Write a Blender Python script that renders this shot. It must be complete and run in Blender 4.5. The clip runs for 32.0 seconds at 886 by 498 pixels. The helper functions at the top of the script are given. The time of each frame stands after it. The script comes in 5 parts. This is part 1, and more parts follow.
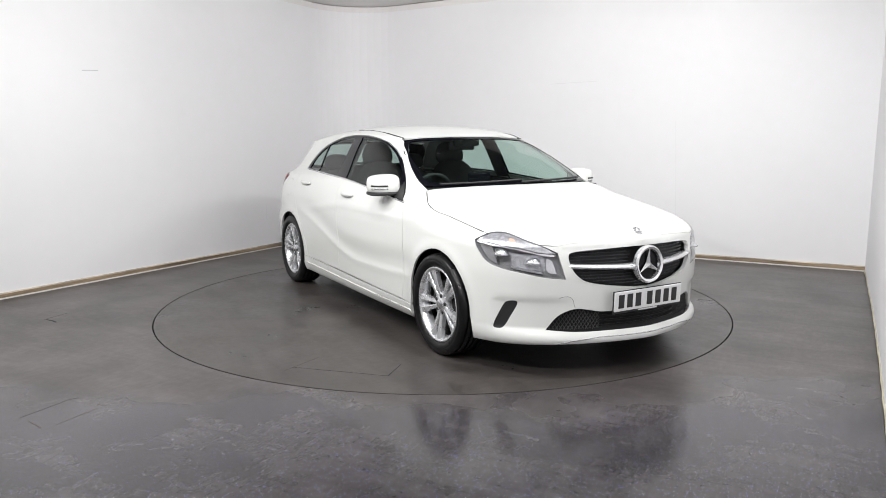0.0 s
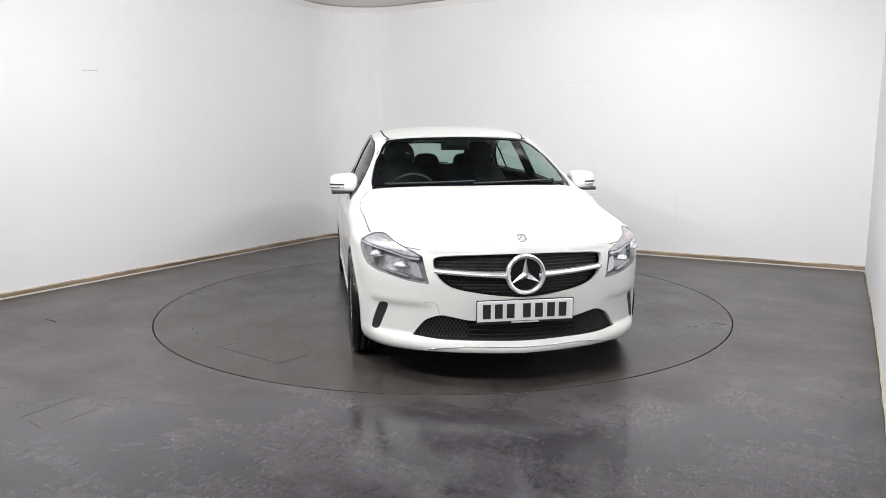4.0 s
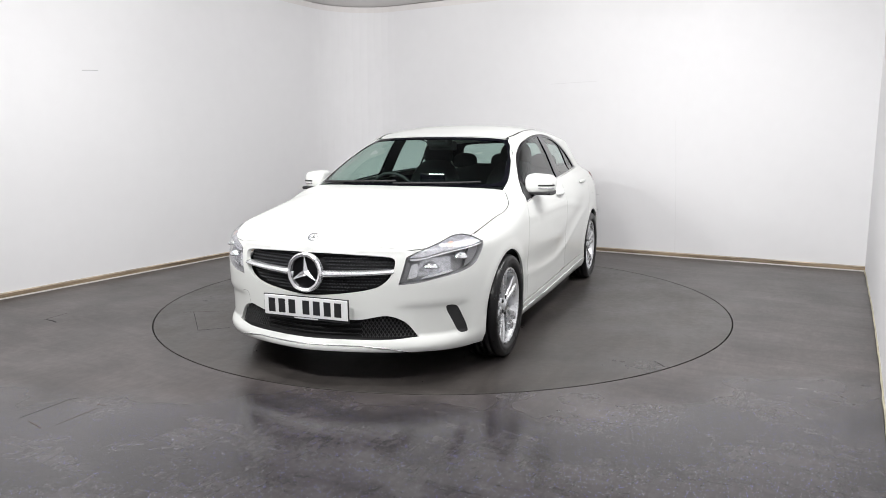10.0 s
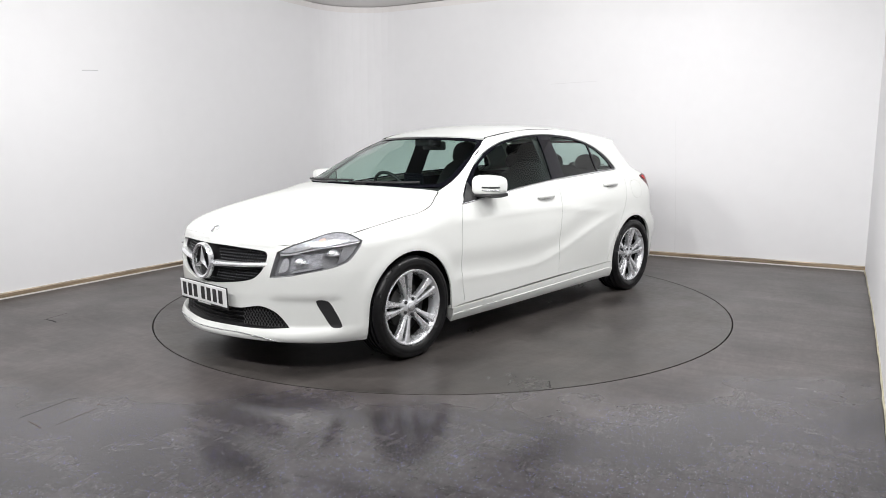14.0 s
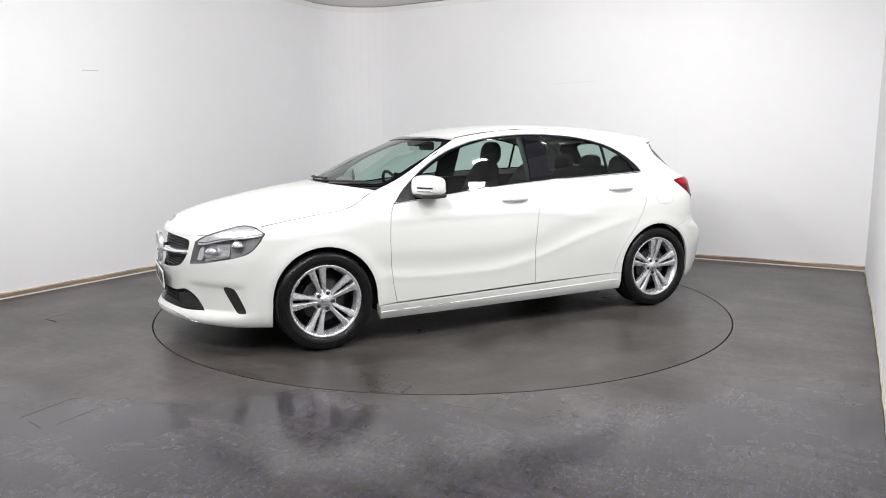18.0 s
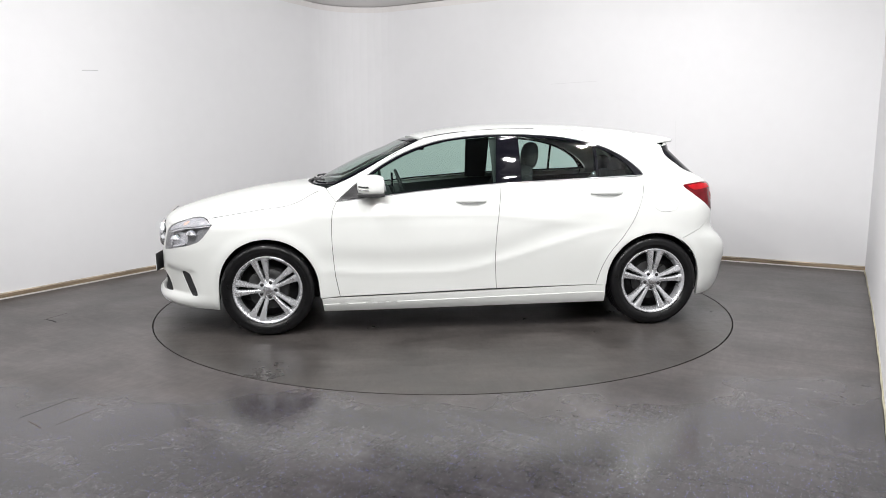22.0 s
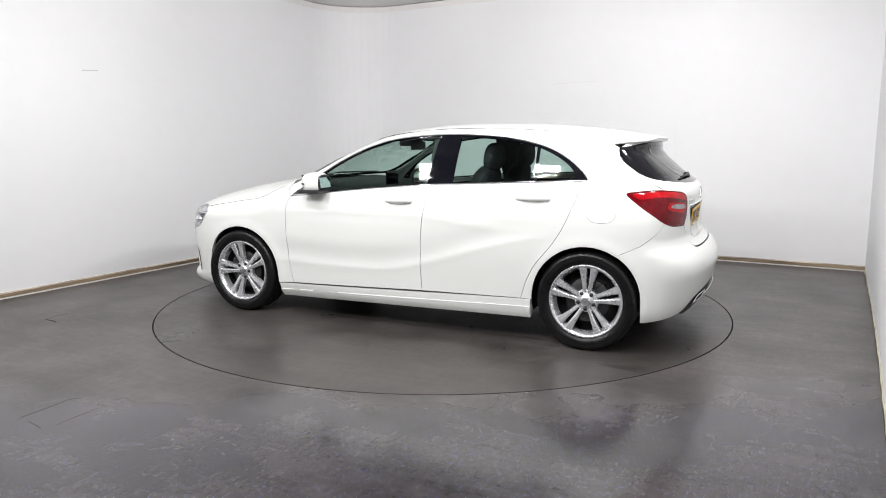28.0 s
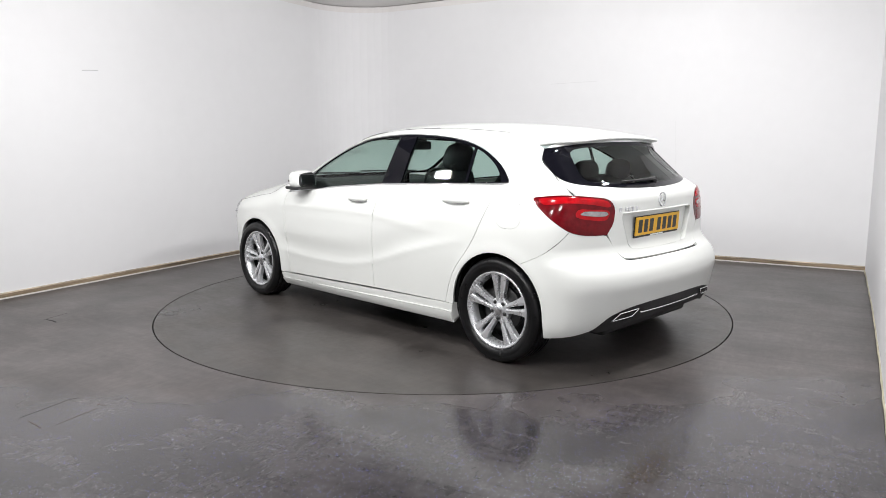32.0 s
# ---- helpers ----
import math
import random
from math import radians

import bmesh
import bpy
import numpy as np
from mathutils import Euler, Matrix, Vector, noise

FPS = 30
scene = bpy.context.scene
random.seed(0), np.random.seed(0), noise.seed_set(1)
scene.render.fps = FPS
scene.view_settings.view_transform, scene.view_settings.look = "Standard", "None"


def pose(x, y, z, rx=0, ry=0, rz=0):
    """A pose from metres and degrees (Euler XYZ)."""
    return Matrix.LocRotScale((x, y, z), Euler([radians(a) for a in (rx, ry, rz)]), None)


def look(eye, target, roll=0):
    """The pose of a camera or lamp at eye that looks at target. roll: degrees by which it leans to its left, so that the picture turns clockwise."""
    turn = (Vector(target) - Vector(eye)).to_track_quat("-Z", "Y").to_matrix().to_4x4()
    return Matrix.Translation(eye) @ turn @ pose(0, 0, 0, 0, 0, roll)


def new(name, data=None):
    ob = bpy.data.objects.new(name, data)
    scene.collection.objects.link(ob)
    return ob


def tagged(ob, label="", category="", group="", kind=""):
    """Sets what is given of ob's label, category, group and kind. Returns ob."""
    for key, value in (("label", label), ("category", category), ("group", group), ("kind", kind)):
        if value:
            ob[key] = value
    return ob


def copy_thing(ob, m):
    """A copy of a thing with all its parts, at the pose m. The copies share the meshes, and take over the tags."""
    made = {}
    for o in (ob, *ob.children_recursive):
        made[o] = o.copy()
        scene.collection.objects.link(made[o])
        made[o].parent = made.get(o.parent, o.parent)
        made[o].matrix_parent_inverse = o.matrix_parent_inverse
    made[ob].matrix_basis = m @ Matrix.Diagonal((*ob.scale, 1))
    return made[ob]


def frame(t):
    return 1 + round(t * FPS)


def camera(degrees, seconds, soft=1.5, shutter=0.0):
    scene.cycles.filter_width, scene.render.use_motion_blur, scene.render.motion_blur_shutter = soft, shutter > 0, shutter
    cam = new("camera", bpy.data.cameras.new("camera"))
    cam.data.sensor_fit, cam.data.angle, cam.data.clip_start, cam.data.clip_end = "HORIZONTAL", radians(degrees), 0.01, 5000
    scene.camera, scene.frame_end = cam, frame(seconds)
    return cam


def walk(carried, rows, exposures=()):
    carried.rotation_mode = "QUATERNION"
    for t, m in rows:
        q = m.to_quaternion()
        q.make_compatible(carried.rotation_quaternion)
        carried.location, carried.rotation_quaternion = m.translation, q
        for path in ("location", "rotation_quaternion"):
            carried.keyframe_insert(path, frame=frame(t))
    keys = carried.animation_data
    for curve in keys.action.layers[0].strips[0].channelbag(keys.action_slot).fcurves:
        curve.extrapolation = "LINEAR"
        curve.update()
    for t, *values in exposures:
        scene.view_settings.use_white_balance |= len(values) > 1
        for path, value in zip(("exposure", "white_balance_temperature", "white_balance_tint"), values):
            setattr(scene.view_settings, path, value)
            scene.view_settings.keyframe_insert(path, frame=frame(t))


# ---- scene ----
# ---- camera: fixed on the wall of the photo booth ----
EYE = (0.0, -5.8306, 1.3245)
cam = camera(63.33, 32.0, soft=0.8)
PITCH, YAW = radians(8.7457), radians(0.0422)
AIM = (EYE[0] + math.sin(YAW) * math.cos(PITCH), EYE[1] + math.cos(YAW) * math.cos(PITCH), EYE[2] - math.sin(PITCH))
STILL = look(EYE, AIM, -0.2287)
walk(cam, [(0.0, STILL), (32.0, STILL)], [(0.0, 0.0), (32.0, 0.0)])

# turntable heading of the car, degrees, by seconds
TURN = [(0.0, -59.60), (2.0, -69.97), (4.0, -80.46), (6.0, -90.92), (8.0, -101.41), (10.0, -111.90), (12.0, -122.36), (14.0, -132.78),
        (16.0, -143.2), (18.0, -153.6), (20.0, -163.9), (22.0, -174.15), (24.0, -184.3), (26.0, -194.5), (28.0, -204.67), (30.0, -215.0), (32.0, -225.45)]
DISC_R = 2.236      # turntable radius
CAR_Y = 0.077       # the car stands a little off the turntable's axis

# ---- light ----
ROOM_TURN = -29.9   # the booth's walls stand askew to the camera
ROOM = pose(0, 0, 0, 0, 0, ROOM_TURN)
X0, X1, Y0, Y1, TOP = -3.27, 3.047, -5.75, 3.137, 3.06

world = bpy.data.worlds.new("world")
scene.world = world
world.use_nodes = True
world.node_tree.nodes["Background"].inputs["Color"].default_value = (0.8, 0.85, 1.0, 1)
world.node_tree.nodes["Background"].inputs["Strength"].default_value = 0.05

# place under the ceiling and share of the power
PANELS = [(-1.9, -2.3, 0.75), (-0.6, -2.45, 1.0), (0.85, -2.45, 1.0), (2.05, -1.2, 1.1), (2.35, -0.3, 0.95), (2.2, 0.8, 0.75), (-1.8, -4.2, 0.65), (-0.6, -4.2, 1.2), (0.85, -4.2, 1.3), (2.1, -3.9, 1.2)]
PANEL_POWER = 28.3


def flood_pose(x, y):
    """A floodlight under the ceiling, tilted towards the turntable and the far walls."""
    goal = (-1.0, y + 0.9, 0.0) if x > 2 and y > -1 else (x * 0.7 + 0.1, y + 3.0, 0.0)
    return look((x, y, TOP - 0.24), goal)


for x, y, share in PANELS:
    lamp = bpy.data.lights.new("panel_lamp", "AREA")
    lamp.shape, lamp.size, lamp.size_y = "RECTANGLE", 0.19, 0.10
    lamp.energy, lamp.color = PANEL_POWER * share, (0.995, 0.985, 0.98)
    ob = new("panel_lamp", lamp)
    ob.matrix_world = ROOM @ flood_pose(x, y)


# ---- materials ----
def material(name, color=(0.8, 0.8, 0.8), rough=0.5, metal=0.0, coat=0.0, spec=0.5):
    m = bpy.data.materials.new(name)
    m.use_nodes = True
    b = m.node_tree.nodes["Principled BSDF"]
    b.inputs["Base Color"].default_value = (*color, 1)
    b.inputs["Roughness"].default_value = rough
    b.inputs["Metallic"].default_value = metal
    b.inputs["Coat Weight"].default_value = coat
    b.inputs["Coat Roughness"].default_value = 0.03
    b.inputs["Specular IOR Level"].default_value = spec
    return m


def mottle(m, scale=3.0, amount=0.15, rough_amount=0.0, bump=0.0, bump_scale=60.0, stretch=(1, 1, 1)):
    """Uneven tone at two sizes, uneven gloss and fine relief, by object coordinates in metres."""
    nt = m.node_tree
    b = nt.nodes["Principled BSDF"]
    co = nt.nodes.new("ShaderNodeTexCoord")
    mp = nt.nodes.new("ShaderNodeMapping")
    mp.inputs["Scale"].default_value = stretch
    nt.links.new(co.outputs["Object"], mp.inputs["Vector"])
    n1 = nt.nodes.new("ShaderNodeTexNoise")
    n1.inputs["Scale"].default_value, n1.inputs["Detail"].default_value = scale, 6
    n2 = nt.nodes.new("ShaderNodeTexNoise")
    n2.inputs["Scale"].default_value, n2.inputs["Detail"].default_value = scale * 11, 3
    for n in (n1, n2):
        nt.links.new(mp.outputs[0], n.inputs["Vector"])
    add = nt.nodes.new("ShaderNodeMath")
    add.operation = "MULTIPLY_ADD"
    add.inputs[1].default_value = 0.35
    nt.links.new(n2.outputs["Fac"], add.inputs[0])
    nt.links.new(n1.outputs["Fac"], add.inputs[2])
    rng = nt.nodes.new("ShaderNodeMapRange")
    rng.inputs["From Min"].default_value, rng.inputs["From Max"].default_value = 0.4, 0.95
    rng.inputs["To Min"].default_value, rng.inputs["To Max"].default_value = 1 - amount, 1 + amount
    nt.links.new(add.outputs[0], rng.inputs["Value"])
    mul = nt.nodes.new("ShaderNodeVectorMath")
    mul.operation = "SCALE"
    mul.inputs[0].default_value = b.inputs["Base Color"].default_value[:3]
    nt.links.new(rng.outputs[0], mul.inputs["Scale"])
    nt.links.new(mul.outputs[0], b.inputs["Base Color"])
    if rough_amount:
        r2 = nt.nodes.new("ShaderNodeMapRange")
        r = b.inputs["Roughness"].default_value
        r2.inputs["From Min"].default_value, r2.inputs["From Max"].default_value = 0.4, 0.95
        r2.inputs["To Min"].default_value, r2.inputs["To Max"].default_value = r - rough_amount, r + rough_amount
        nt.links.new(add.outputs[0], r2.inputs["Value"])
        nt.links.new(r2.outputs[0], b.inputs["Roughness"])
    if bump:
        n3 = nt.nodes.new("ShaderNodeTexNoise")
        n3.inputs["Scale"].default_value, n3.inputs["Detail"].default_value = bump_scale, 4
        nt.links.new(mp.outputs[0], n3.inputs["Vector"])
        bp = nt.nodes.new("ShaderNodeBump")
        bp.inputs["Strength"].default_value, bp.inputs["Distance"].default_value = bump, 0.002
        nt.links.new(n3.outputs["Fac"], bp.inputs["Height"])
        nt.links.new(bp.outputs[0], b.inputs["Normal"])
    return m


def flecked_vinyl(name, fade_from=None, color=(0.050, 0.0465, 0.0475)):
    """Dark grey safety vinyl with white and blue flecks a few millimetres wide, scuffed and uneven in gloss."""
    m = material(name, color, 0.37)
    mottle(m, 2.0, 0.5, 0.14, 0.08, 240)
    nt = m.node_tree
    b = nt.nodes["Principled BSDF"]
    base = b.inputs["Base Color"].links[0].from_socket
    co = nt.nodes.new("ShaderNodeTexCoord")
    # wiped dust: long faint smears crossed by short scuffs
    for scale, stretch, low, high in ((3.0, (0.5, 2.2, 1), 0.80, 1.26), (14.0, (2.0, 0.5, 1), 0.86, 1.20)):
        mp = nt.nodes.new("ShaderNodeMapping")
        mp.inputs["Scale"].default_value, mp.inputs["Rotation"].default_value = stretch, (0, 0, 0.5)
        nt.links.new(co.outputs["Object"], mp.inputs["Vector"])
        smear = nt.nodes.new("ShaderNodeTexNoise")
        smear.inputs["Scale"].default_value, smear.inputs["Detail"].default_value, smear.inputs["Distortion"].default_value = scale, 9, 1.2
        smear.inputs["Roughness"].default_value = 0.65
        nt.links.new(mp.outputs[0], smear.inputs["Vector"])
        span = nt.nodes.new("ShaderNodeMapRange")
        span.inputs["From Min"].default_value, span.inputs["From Max"].default_value = 0.34, 0.68
        span.inputs["To Min"].default_value, span.inputs["To Max"].default_value = low, high
        nt.links.new(smear.outputs["Fac"], span.inputs["Value"])
        wipe = nt.nodes.new("ShaderNodeVectorMath")
        wipe.operation = "SCALE"
        nt.links.new(base, wipe.inputs[0])
        nt.links.new(span.outputs[0], wipe.inputs["Scale"])
        base = wipe.outputs[0]
    nt.links.new(base, b.inputs["Base Color"])
    if fade_from is None:
        return m
    vor = nt.nodes.new("ShaderNodeTexVoronoi")
    vor.voronoi_dimensions = "2D"
    vor.inputs["Scale"].default_value = 150
    vor.inputs["Randomness"].default_value = 1
    nt.links.new(co.outputs["Object"], vor.inputs["Vector"])
    sep = nt.nodes.new("ShaderNodeSeparateColor")
    nt.links.new(vor.outputs["Color"], sep.inputs[0])
    near = nt.nodes.new("ShaderNodeMath")
    near.operation, near.inputs[1].default_value = "LESS_THAN", 0.25
    nt.links.new(vor.outputs["Distance"], near.inputs[0])
    pick = nt.nodes.new("ShaderNodeMath")
    pick.operation, pick.inputs[1].default_value = "GREATER_THAN", 0.915
    nt.links.new(sep.outputs[0], pick.inputs[0])
    both = nt.nodes.new("ShaderNodeMath")
    both.operation = "MULTIPLY"
    nt.links.new(near.outputs[0], both.inputs[0])
    nt.links.new(pick.outputs[0], both.inputs[1])
    # the flecks fade out towards the far end of the booth, along an uneven line
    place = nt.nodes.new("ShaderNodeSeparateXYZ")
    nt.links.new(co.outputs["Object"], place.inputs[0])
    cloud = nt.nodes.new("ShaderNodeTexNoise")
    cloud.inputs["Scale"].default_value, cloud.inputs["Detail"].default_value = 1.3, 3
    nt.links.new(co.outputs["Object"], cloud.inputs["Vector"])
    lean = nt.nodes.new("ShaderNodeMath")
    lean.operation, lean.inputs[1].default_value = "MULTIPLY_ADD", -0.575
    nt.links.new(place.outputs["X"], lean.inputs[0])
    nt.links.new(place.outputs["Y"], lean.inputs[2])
    fade_line = nt.nodes.new("ShaderNodeMath")
    fade_line.operation, fade_line.inputs[1].default_value = "MULTIPLY_ADD", 1.5
    nt.links.new(cloud.outputs["Fac"], fade_line.inputs[0])
    nt.links.new(lean.outputs[0], fade_line.inputs[2])
    near_end = nt.nodes.new("ShaderNodeMapRange")
    near_end.inputs["From Min"].default_value, near_end.inputs["From Max"].default_value = fade_from + 0.30, fade_from - 0.25
    nt.links.new(fade_line.outputs[0], near_end.inputs["Value"])
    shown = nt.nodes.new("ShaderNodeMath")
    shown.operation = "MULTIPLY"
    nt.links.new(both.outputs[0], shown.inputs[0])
    nt.links.new(near_end.outputs[0], shown.inputs[1])
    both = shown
    ramp = nt.nodes.new("ShaderNodeValToRGB")
    ramp.color_ramp.interpolation = "CONSTANT"
    ramp.color_ramp.elements[0].color = (0.40, 0.40, 0.52, 1)
    ramp.color_ramp.elements[1].position, ramp.color_ramp.elements[1].color = 0.33, (0.17, 0.16, 0.58, 1)
    e = ramp.color_ramp.elements.new(0.75)
    e.color = (0.26, 0.21, 0.24, 1)
    nt.links.new(sep.outputs[1], ramp.inputs[0])
    shine = nt.nodes.new("ShaderNodeMapRange")
    shine.inputs["To Min"].default_value, shine.inputs["To Max"].default_value = 0.38, 0.14
    nt.links.new(near_end.outputs[0], shine.inputs["Value"])
    uneven = nt.nodes.new("ShaderNodeMath")
    uneven.operation, uneven.inputs[1].default_value = "MULTIPLY_ADD", 0.20
    nt.links.new(cloud.outputs["Fac"], uneven.inputs[0])
    nt.links.new(shine.outputs[0], uneven.inputs[2])
    less = nt.nodes.new("ShaderNodeMath")
    less.operation, less.inputs[1].default_value = "SUBTRACT", 0.10
    nt.links.new(uneven.outputs[0], less.inputs[0])
    nt.links.new(less.outputs[0], b.inputs["Roughness"])
    mix = nt.nodes.new("ShaderNodeMix")
    mix.data_type = "RGBA"
    # beyond that line the vinyl is also paler and browner
    far_tint = nt.nodes.new("ShaderNodeMix")
    far_tint.data_type, far_tint.blend_type = "RGBA", "MULTIPLY"
    far_tint.inputs["Factor"].default_value = 1.0
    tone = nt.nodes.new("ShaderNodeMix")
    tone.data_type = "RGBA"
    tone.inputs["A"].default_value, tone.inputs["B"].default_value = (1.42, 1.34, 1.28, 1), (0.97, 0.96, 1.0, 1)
    nt.links.new(near_end.outputs[0], tone.inputs["Factor"])
    nt.links.new(base, far_tint.inputs["A"])
    nt.links.new(tone.outputs["Result"], far_tint.inputs["B"])
    base = far_tint.outputs["Result"]
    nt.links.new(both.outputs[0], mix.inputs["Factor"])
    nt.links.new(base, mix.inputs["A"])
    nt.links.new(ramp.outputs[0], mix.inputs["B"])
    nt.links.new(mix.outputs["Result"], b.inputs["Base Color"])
    return m


M_WALL = mottle(material("white_wall_paint", (0.855, 0.855, 0.868), 0.6), 0.7, 0.025, 0.05, 0.06, 35)
M_CEIL = mottle(material("ceiling_paint", (0.82, 0.80, 0.79), 0.8), 1.5, 0.05)
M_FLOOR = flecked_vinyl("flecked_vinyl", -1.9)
M_DECK = flecked_vinyl("dusty_vinyl", None, (0.053, 0.0475, 0.0445))
M_END_WALL = mottle(material("pale_end_wall", (0.84, 0.84, 0.85), 0.6), 2, 0.1)
M_DARK_CEIL = mottle(material("dark_ceiling_field", (0.10, 0.10, 0.11), 0.8), 2, 0.2)
M_WOOD = mottle(material("bare_pine", (0.27, 0.205, 0.135), 0.6), 2.0, 0.75, 0.1, 0.3, 30, (1, 1, 14))
M_CHIPPED = mottle(material("chipped_paint", (0.52, 0.45, 0.36), 0.6), 2.2, 0.8, 0.1, 0.4, 40, (1, 1, 3))
M_WHITE_TRIM = mottle(material("painted_trim", (0.72, 0.70, 0.66), 0.5), 3, 0.1)
M_SEALANT = mottle(material("yellowed_sealant", (0.50, 0.47, 0.34), 0.5), 5, 0.35)
M_DARK = material("shadow_gap", (0.015, 0.014, 0.013), 0.8)
M_STEEL = mottle(material("edge_steel", (0.08, 0.075, 0.07), 0.45, 0.6), 9, 0.3)


# ---- mesh helpers ----
def mesh_from(name, bm, mat, smooth=True):
    me = bpy.data.meshes.new(name)
    bm.to_mesh(me)
    bm.free()
    for m in mat if isinstance(mat, (list, tuple)) else [mat]:
        me.materials.append(m)
    if smooth:
        me.polygons.foreach_set("use_smooth", [True] * len(me.polygons))
    return me


def part(name, bm, mat, parent=None, label="", smooth=False):
    ob = new(name, mesh_from(name, bm, mat, smooth))
    ob.parent = parent
    return tagged(ob, label)


def box(bm, x0, x1, y0, y1, z0, z1, m=None, bevel=0.0):
    t = bmesh.ops.create_cube(bm, size=1, matrix=Matrix.Translation(((x0 + x1) / 2, (y0 + y1) / 2, (z0 + z1) / 2)) @ Matrix.Diagonal((x1 - x0, y1 - y0, z1 - z0, 1)))
    if bevel:
        t = bmesh.ops.bevel(bm, geom=list({e for v in t["verts"] for e in v.link_edges}), offset=bevel, segments=2, affect="EDGES", profile=0.5)
    if m is not None:
        bmesh.ops.transform(bm, matrix=m, verts=t["verts"])
    return t["verts"]


def extrude_outline(bm, pts, z0, z1):
    """A prism over the closed outline pts of (x, y)."""
    lo = [bm.verts.new((x, y, z0)) for x, y in pts]
    hi = [bm.verts.new((x, y, z1)) for x, y in pts]
    n = len(pts)
    for i in range(n):
        bm.faces.new((lo[i], lo[(i + 1) % n], hi[(i + 1) % n], hi[i]))
    bm.faces.new(hi)
    bm.faces.new(lo[::-1])


# ---- the booth ----
def setting(name, bm, mat, label, m=ROOM):
    ob = part(name, bm, mat)
    ob.matrix_world = m
    return tagged(ob, label, name.split("_")[0].replace("baseboard", "skirting"), kind="structure")


CORNER_R = 0.75


def booth_path(inset):
    """Left wall, rounded far corner and far wall, as a line of (x, y) in the booth."""
    a, b = X0 + inset, Y1 - inset
    r = CORNER_R - inset
    pts = [(a, Y0), (a, -3.0), (a, 0.0), (a, b - r)]
    pts += [(a + r - r * math.cos(t), b - r + r * math.sin(t)) for t in (radians(7.5 * k) for k in range(1, 12))]
    return pts + [(a + r, b), (0.0, b), (X1, b)]


def band(bm, d0, d1, z0, z1):
    """A strip along the two far walls: from inset d0 (room side) back to d1, between two heights."""
    extrude_outline(bm, booth_path(d0) + booth_path(d1)[::-1], z0, z1)


bm = bmesh.new()
band(bm, 0.0, -0.12, -0.1, 2.975)
wall = setting("wall_far", bm, M_WALL, "white painted booth wall with a rounded corner")
bm = bmesh.new()
band(bm, -0.03, -0.12, 2.975, TOP - 0.008)
setting("trim_cornice", bm, M_CEIL, "shallow recessed band under the ceiling")
bm = bmesh.new()
SIDE_LINE = [(3.047, 3.137), (3.089, 1.34), (3.105, 0.0), (3.112, -1.3), (3.13, Y0)]
extrude_outline(bm, SIDE_LINE + [(3.30, Y0), (3.30, Y1 + 0.12), (3.047, Y1 + 0.12)], -0.1, TOP + 0.1)
setting("wall_side", bm, M_WALL, "white painted booth side wall")
# unseen wall, added to close the booth; white to bounce light onto the car
bm = bmesh.new()
box(bm, X0 - 0.12, X1 + 0.22, Y0 - 0.12, Y0, -0.1, TOP + 0.1)
setting("wall_near", bm, M_END_WALL, "unseen end wall behind the camera, white to bounce light")
bm = bmesh.new()
box(bm, X0 - 0.12, X1 + 0.22, Y0 - 0.12, Y1 + 0.12, TOP, TOP + 0.1)
setting("ceiling", bm, M_CEIL, "off-white painted booth ceiling")
# unseen dark field, added so that glass and gloss black reflect less
bm = bmesh.new()
box(bm, X0 + 1.0, X1 - 0.75, Y0 + 0.3, Y1 - 1.2, TOP - 0.02, TOP - 0.004)
setting("ceiling_centre", bm, M_DARK_CEIL, "unseen dark field under the ceiling, added to keep reflections dark")

# floor with the turntable's round pit
bm = bmesh.new()
corners = [(X0 - 0.12, Y0 - 0.12), (X1 + 0.22, Y0 - 0.12), (X1 + 0.22, Y1 + 0.12), (X0 - 0.12, Y1 + 0.12)]
N = 180
R = DISC_R + 0.0045
rim = [bm.verts.new((R * math.cos(2 * math.pi * k / N), R * math.sin(2 * math.pi * k / N), 0)) for k in range(N)]
low = [bm.verts.new((v.co.x, v.co.y, -0.09)) for v in rim]


def to_edge(c, s):
    k = min([(X1 + 0.22) / c if c > 1e-6 else (X0 - 0.12) / c if c < -1e-6 else 1e9, (Y1 + 0.12) / s if s > 1e-6 else (Y0 - 0.12) / s if s < -1e-6 else 1e9])
    return c * k, s * k


outer = []
for k in range(N):
    a = 2 * math.pi * k / N
    outer.append(bm.verts.new((*to_edge(math.cos(a), math.sin(a)), 0)))
for k in range(N):
    j = (k + 1) % N
    bm.faces.new((rim[k], outer[k], outer[j], rim[j]))
    bm.faces.new((low[k], rim[k], rim[j], low[j]))
for cx, cy in corners:
    k = max(range(N), key=lambda i: -math.hypot(outer[i].co.x - cx, outer[i].co.y - cy))
    a = math.atan2(cy, cx) % (2 * math.pi)
    i = int(a / (2 * math.pi) * N)
    bm.faces.new((outer[i], bm.verts.new((cx, cy, 0)), outer[(i + 1) % N]))
bm.faces.new(low)
bmesh.ops.recalc_face_normals(bm, faces=bm.faces)
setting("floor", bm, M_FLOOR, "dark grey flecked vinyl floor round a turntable")

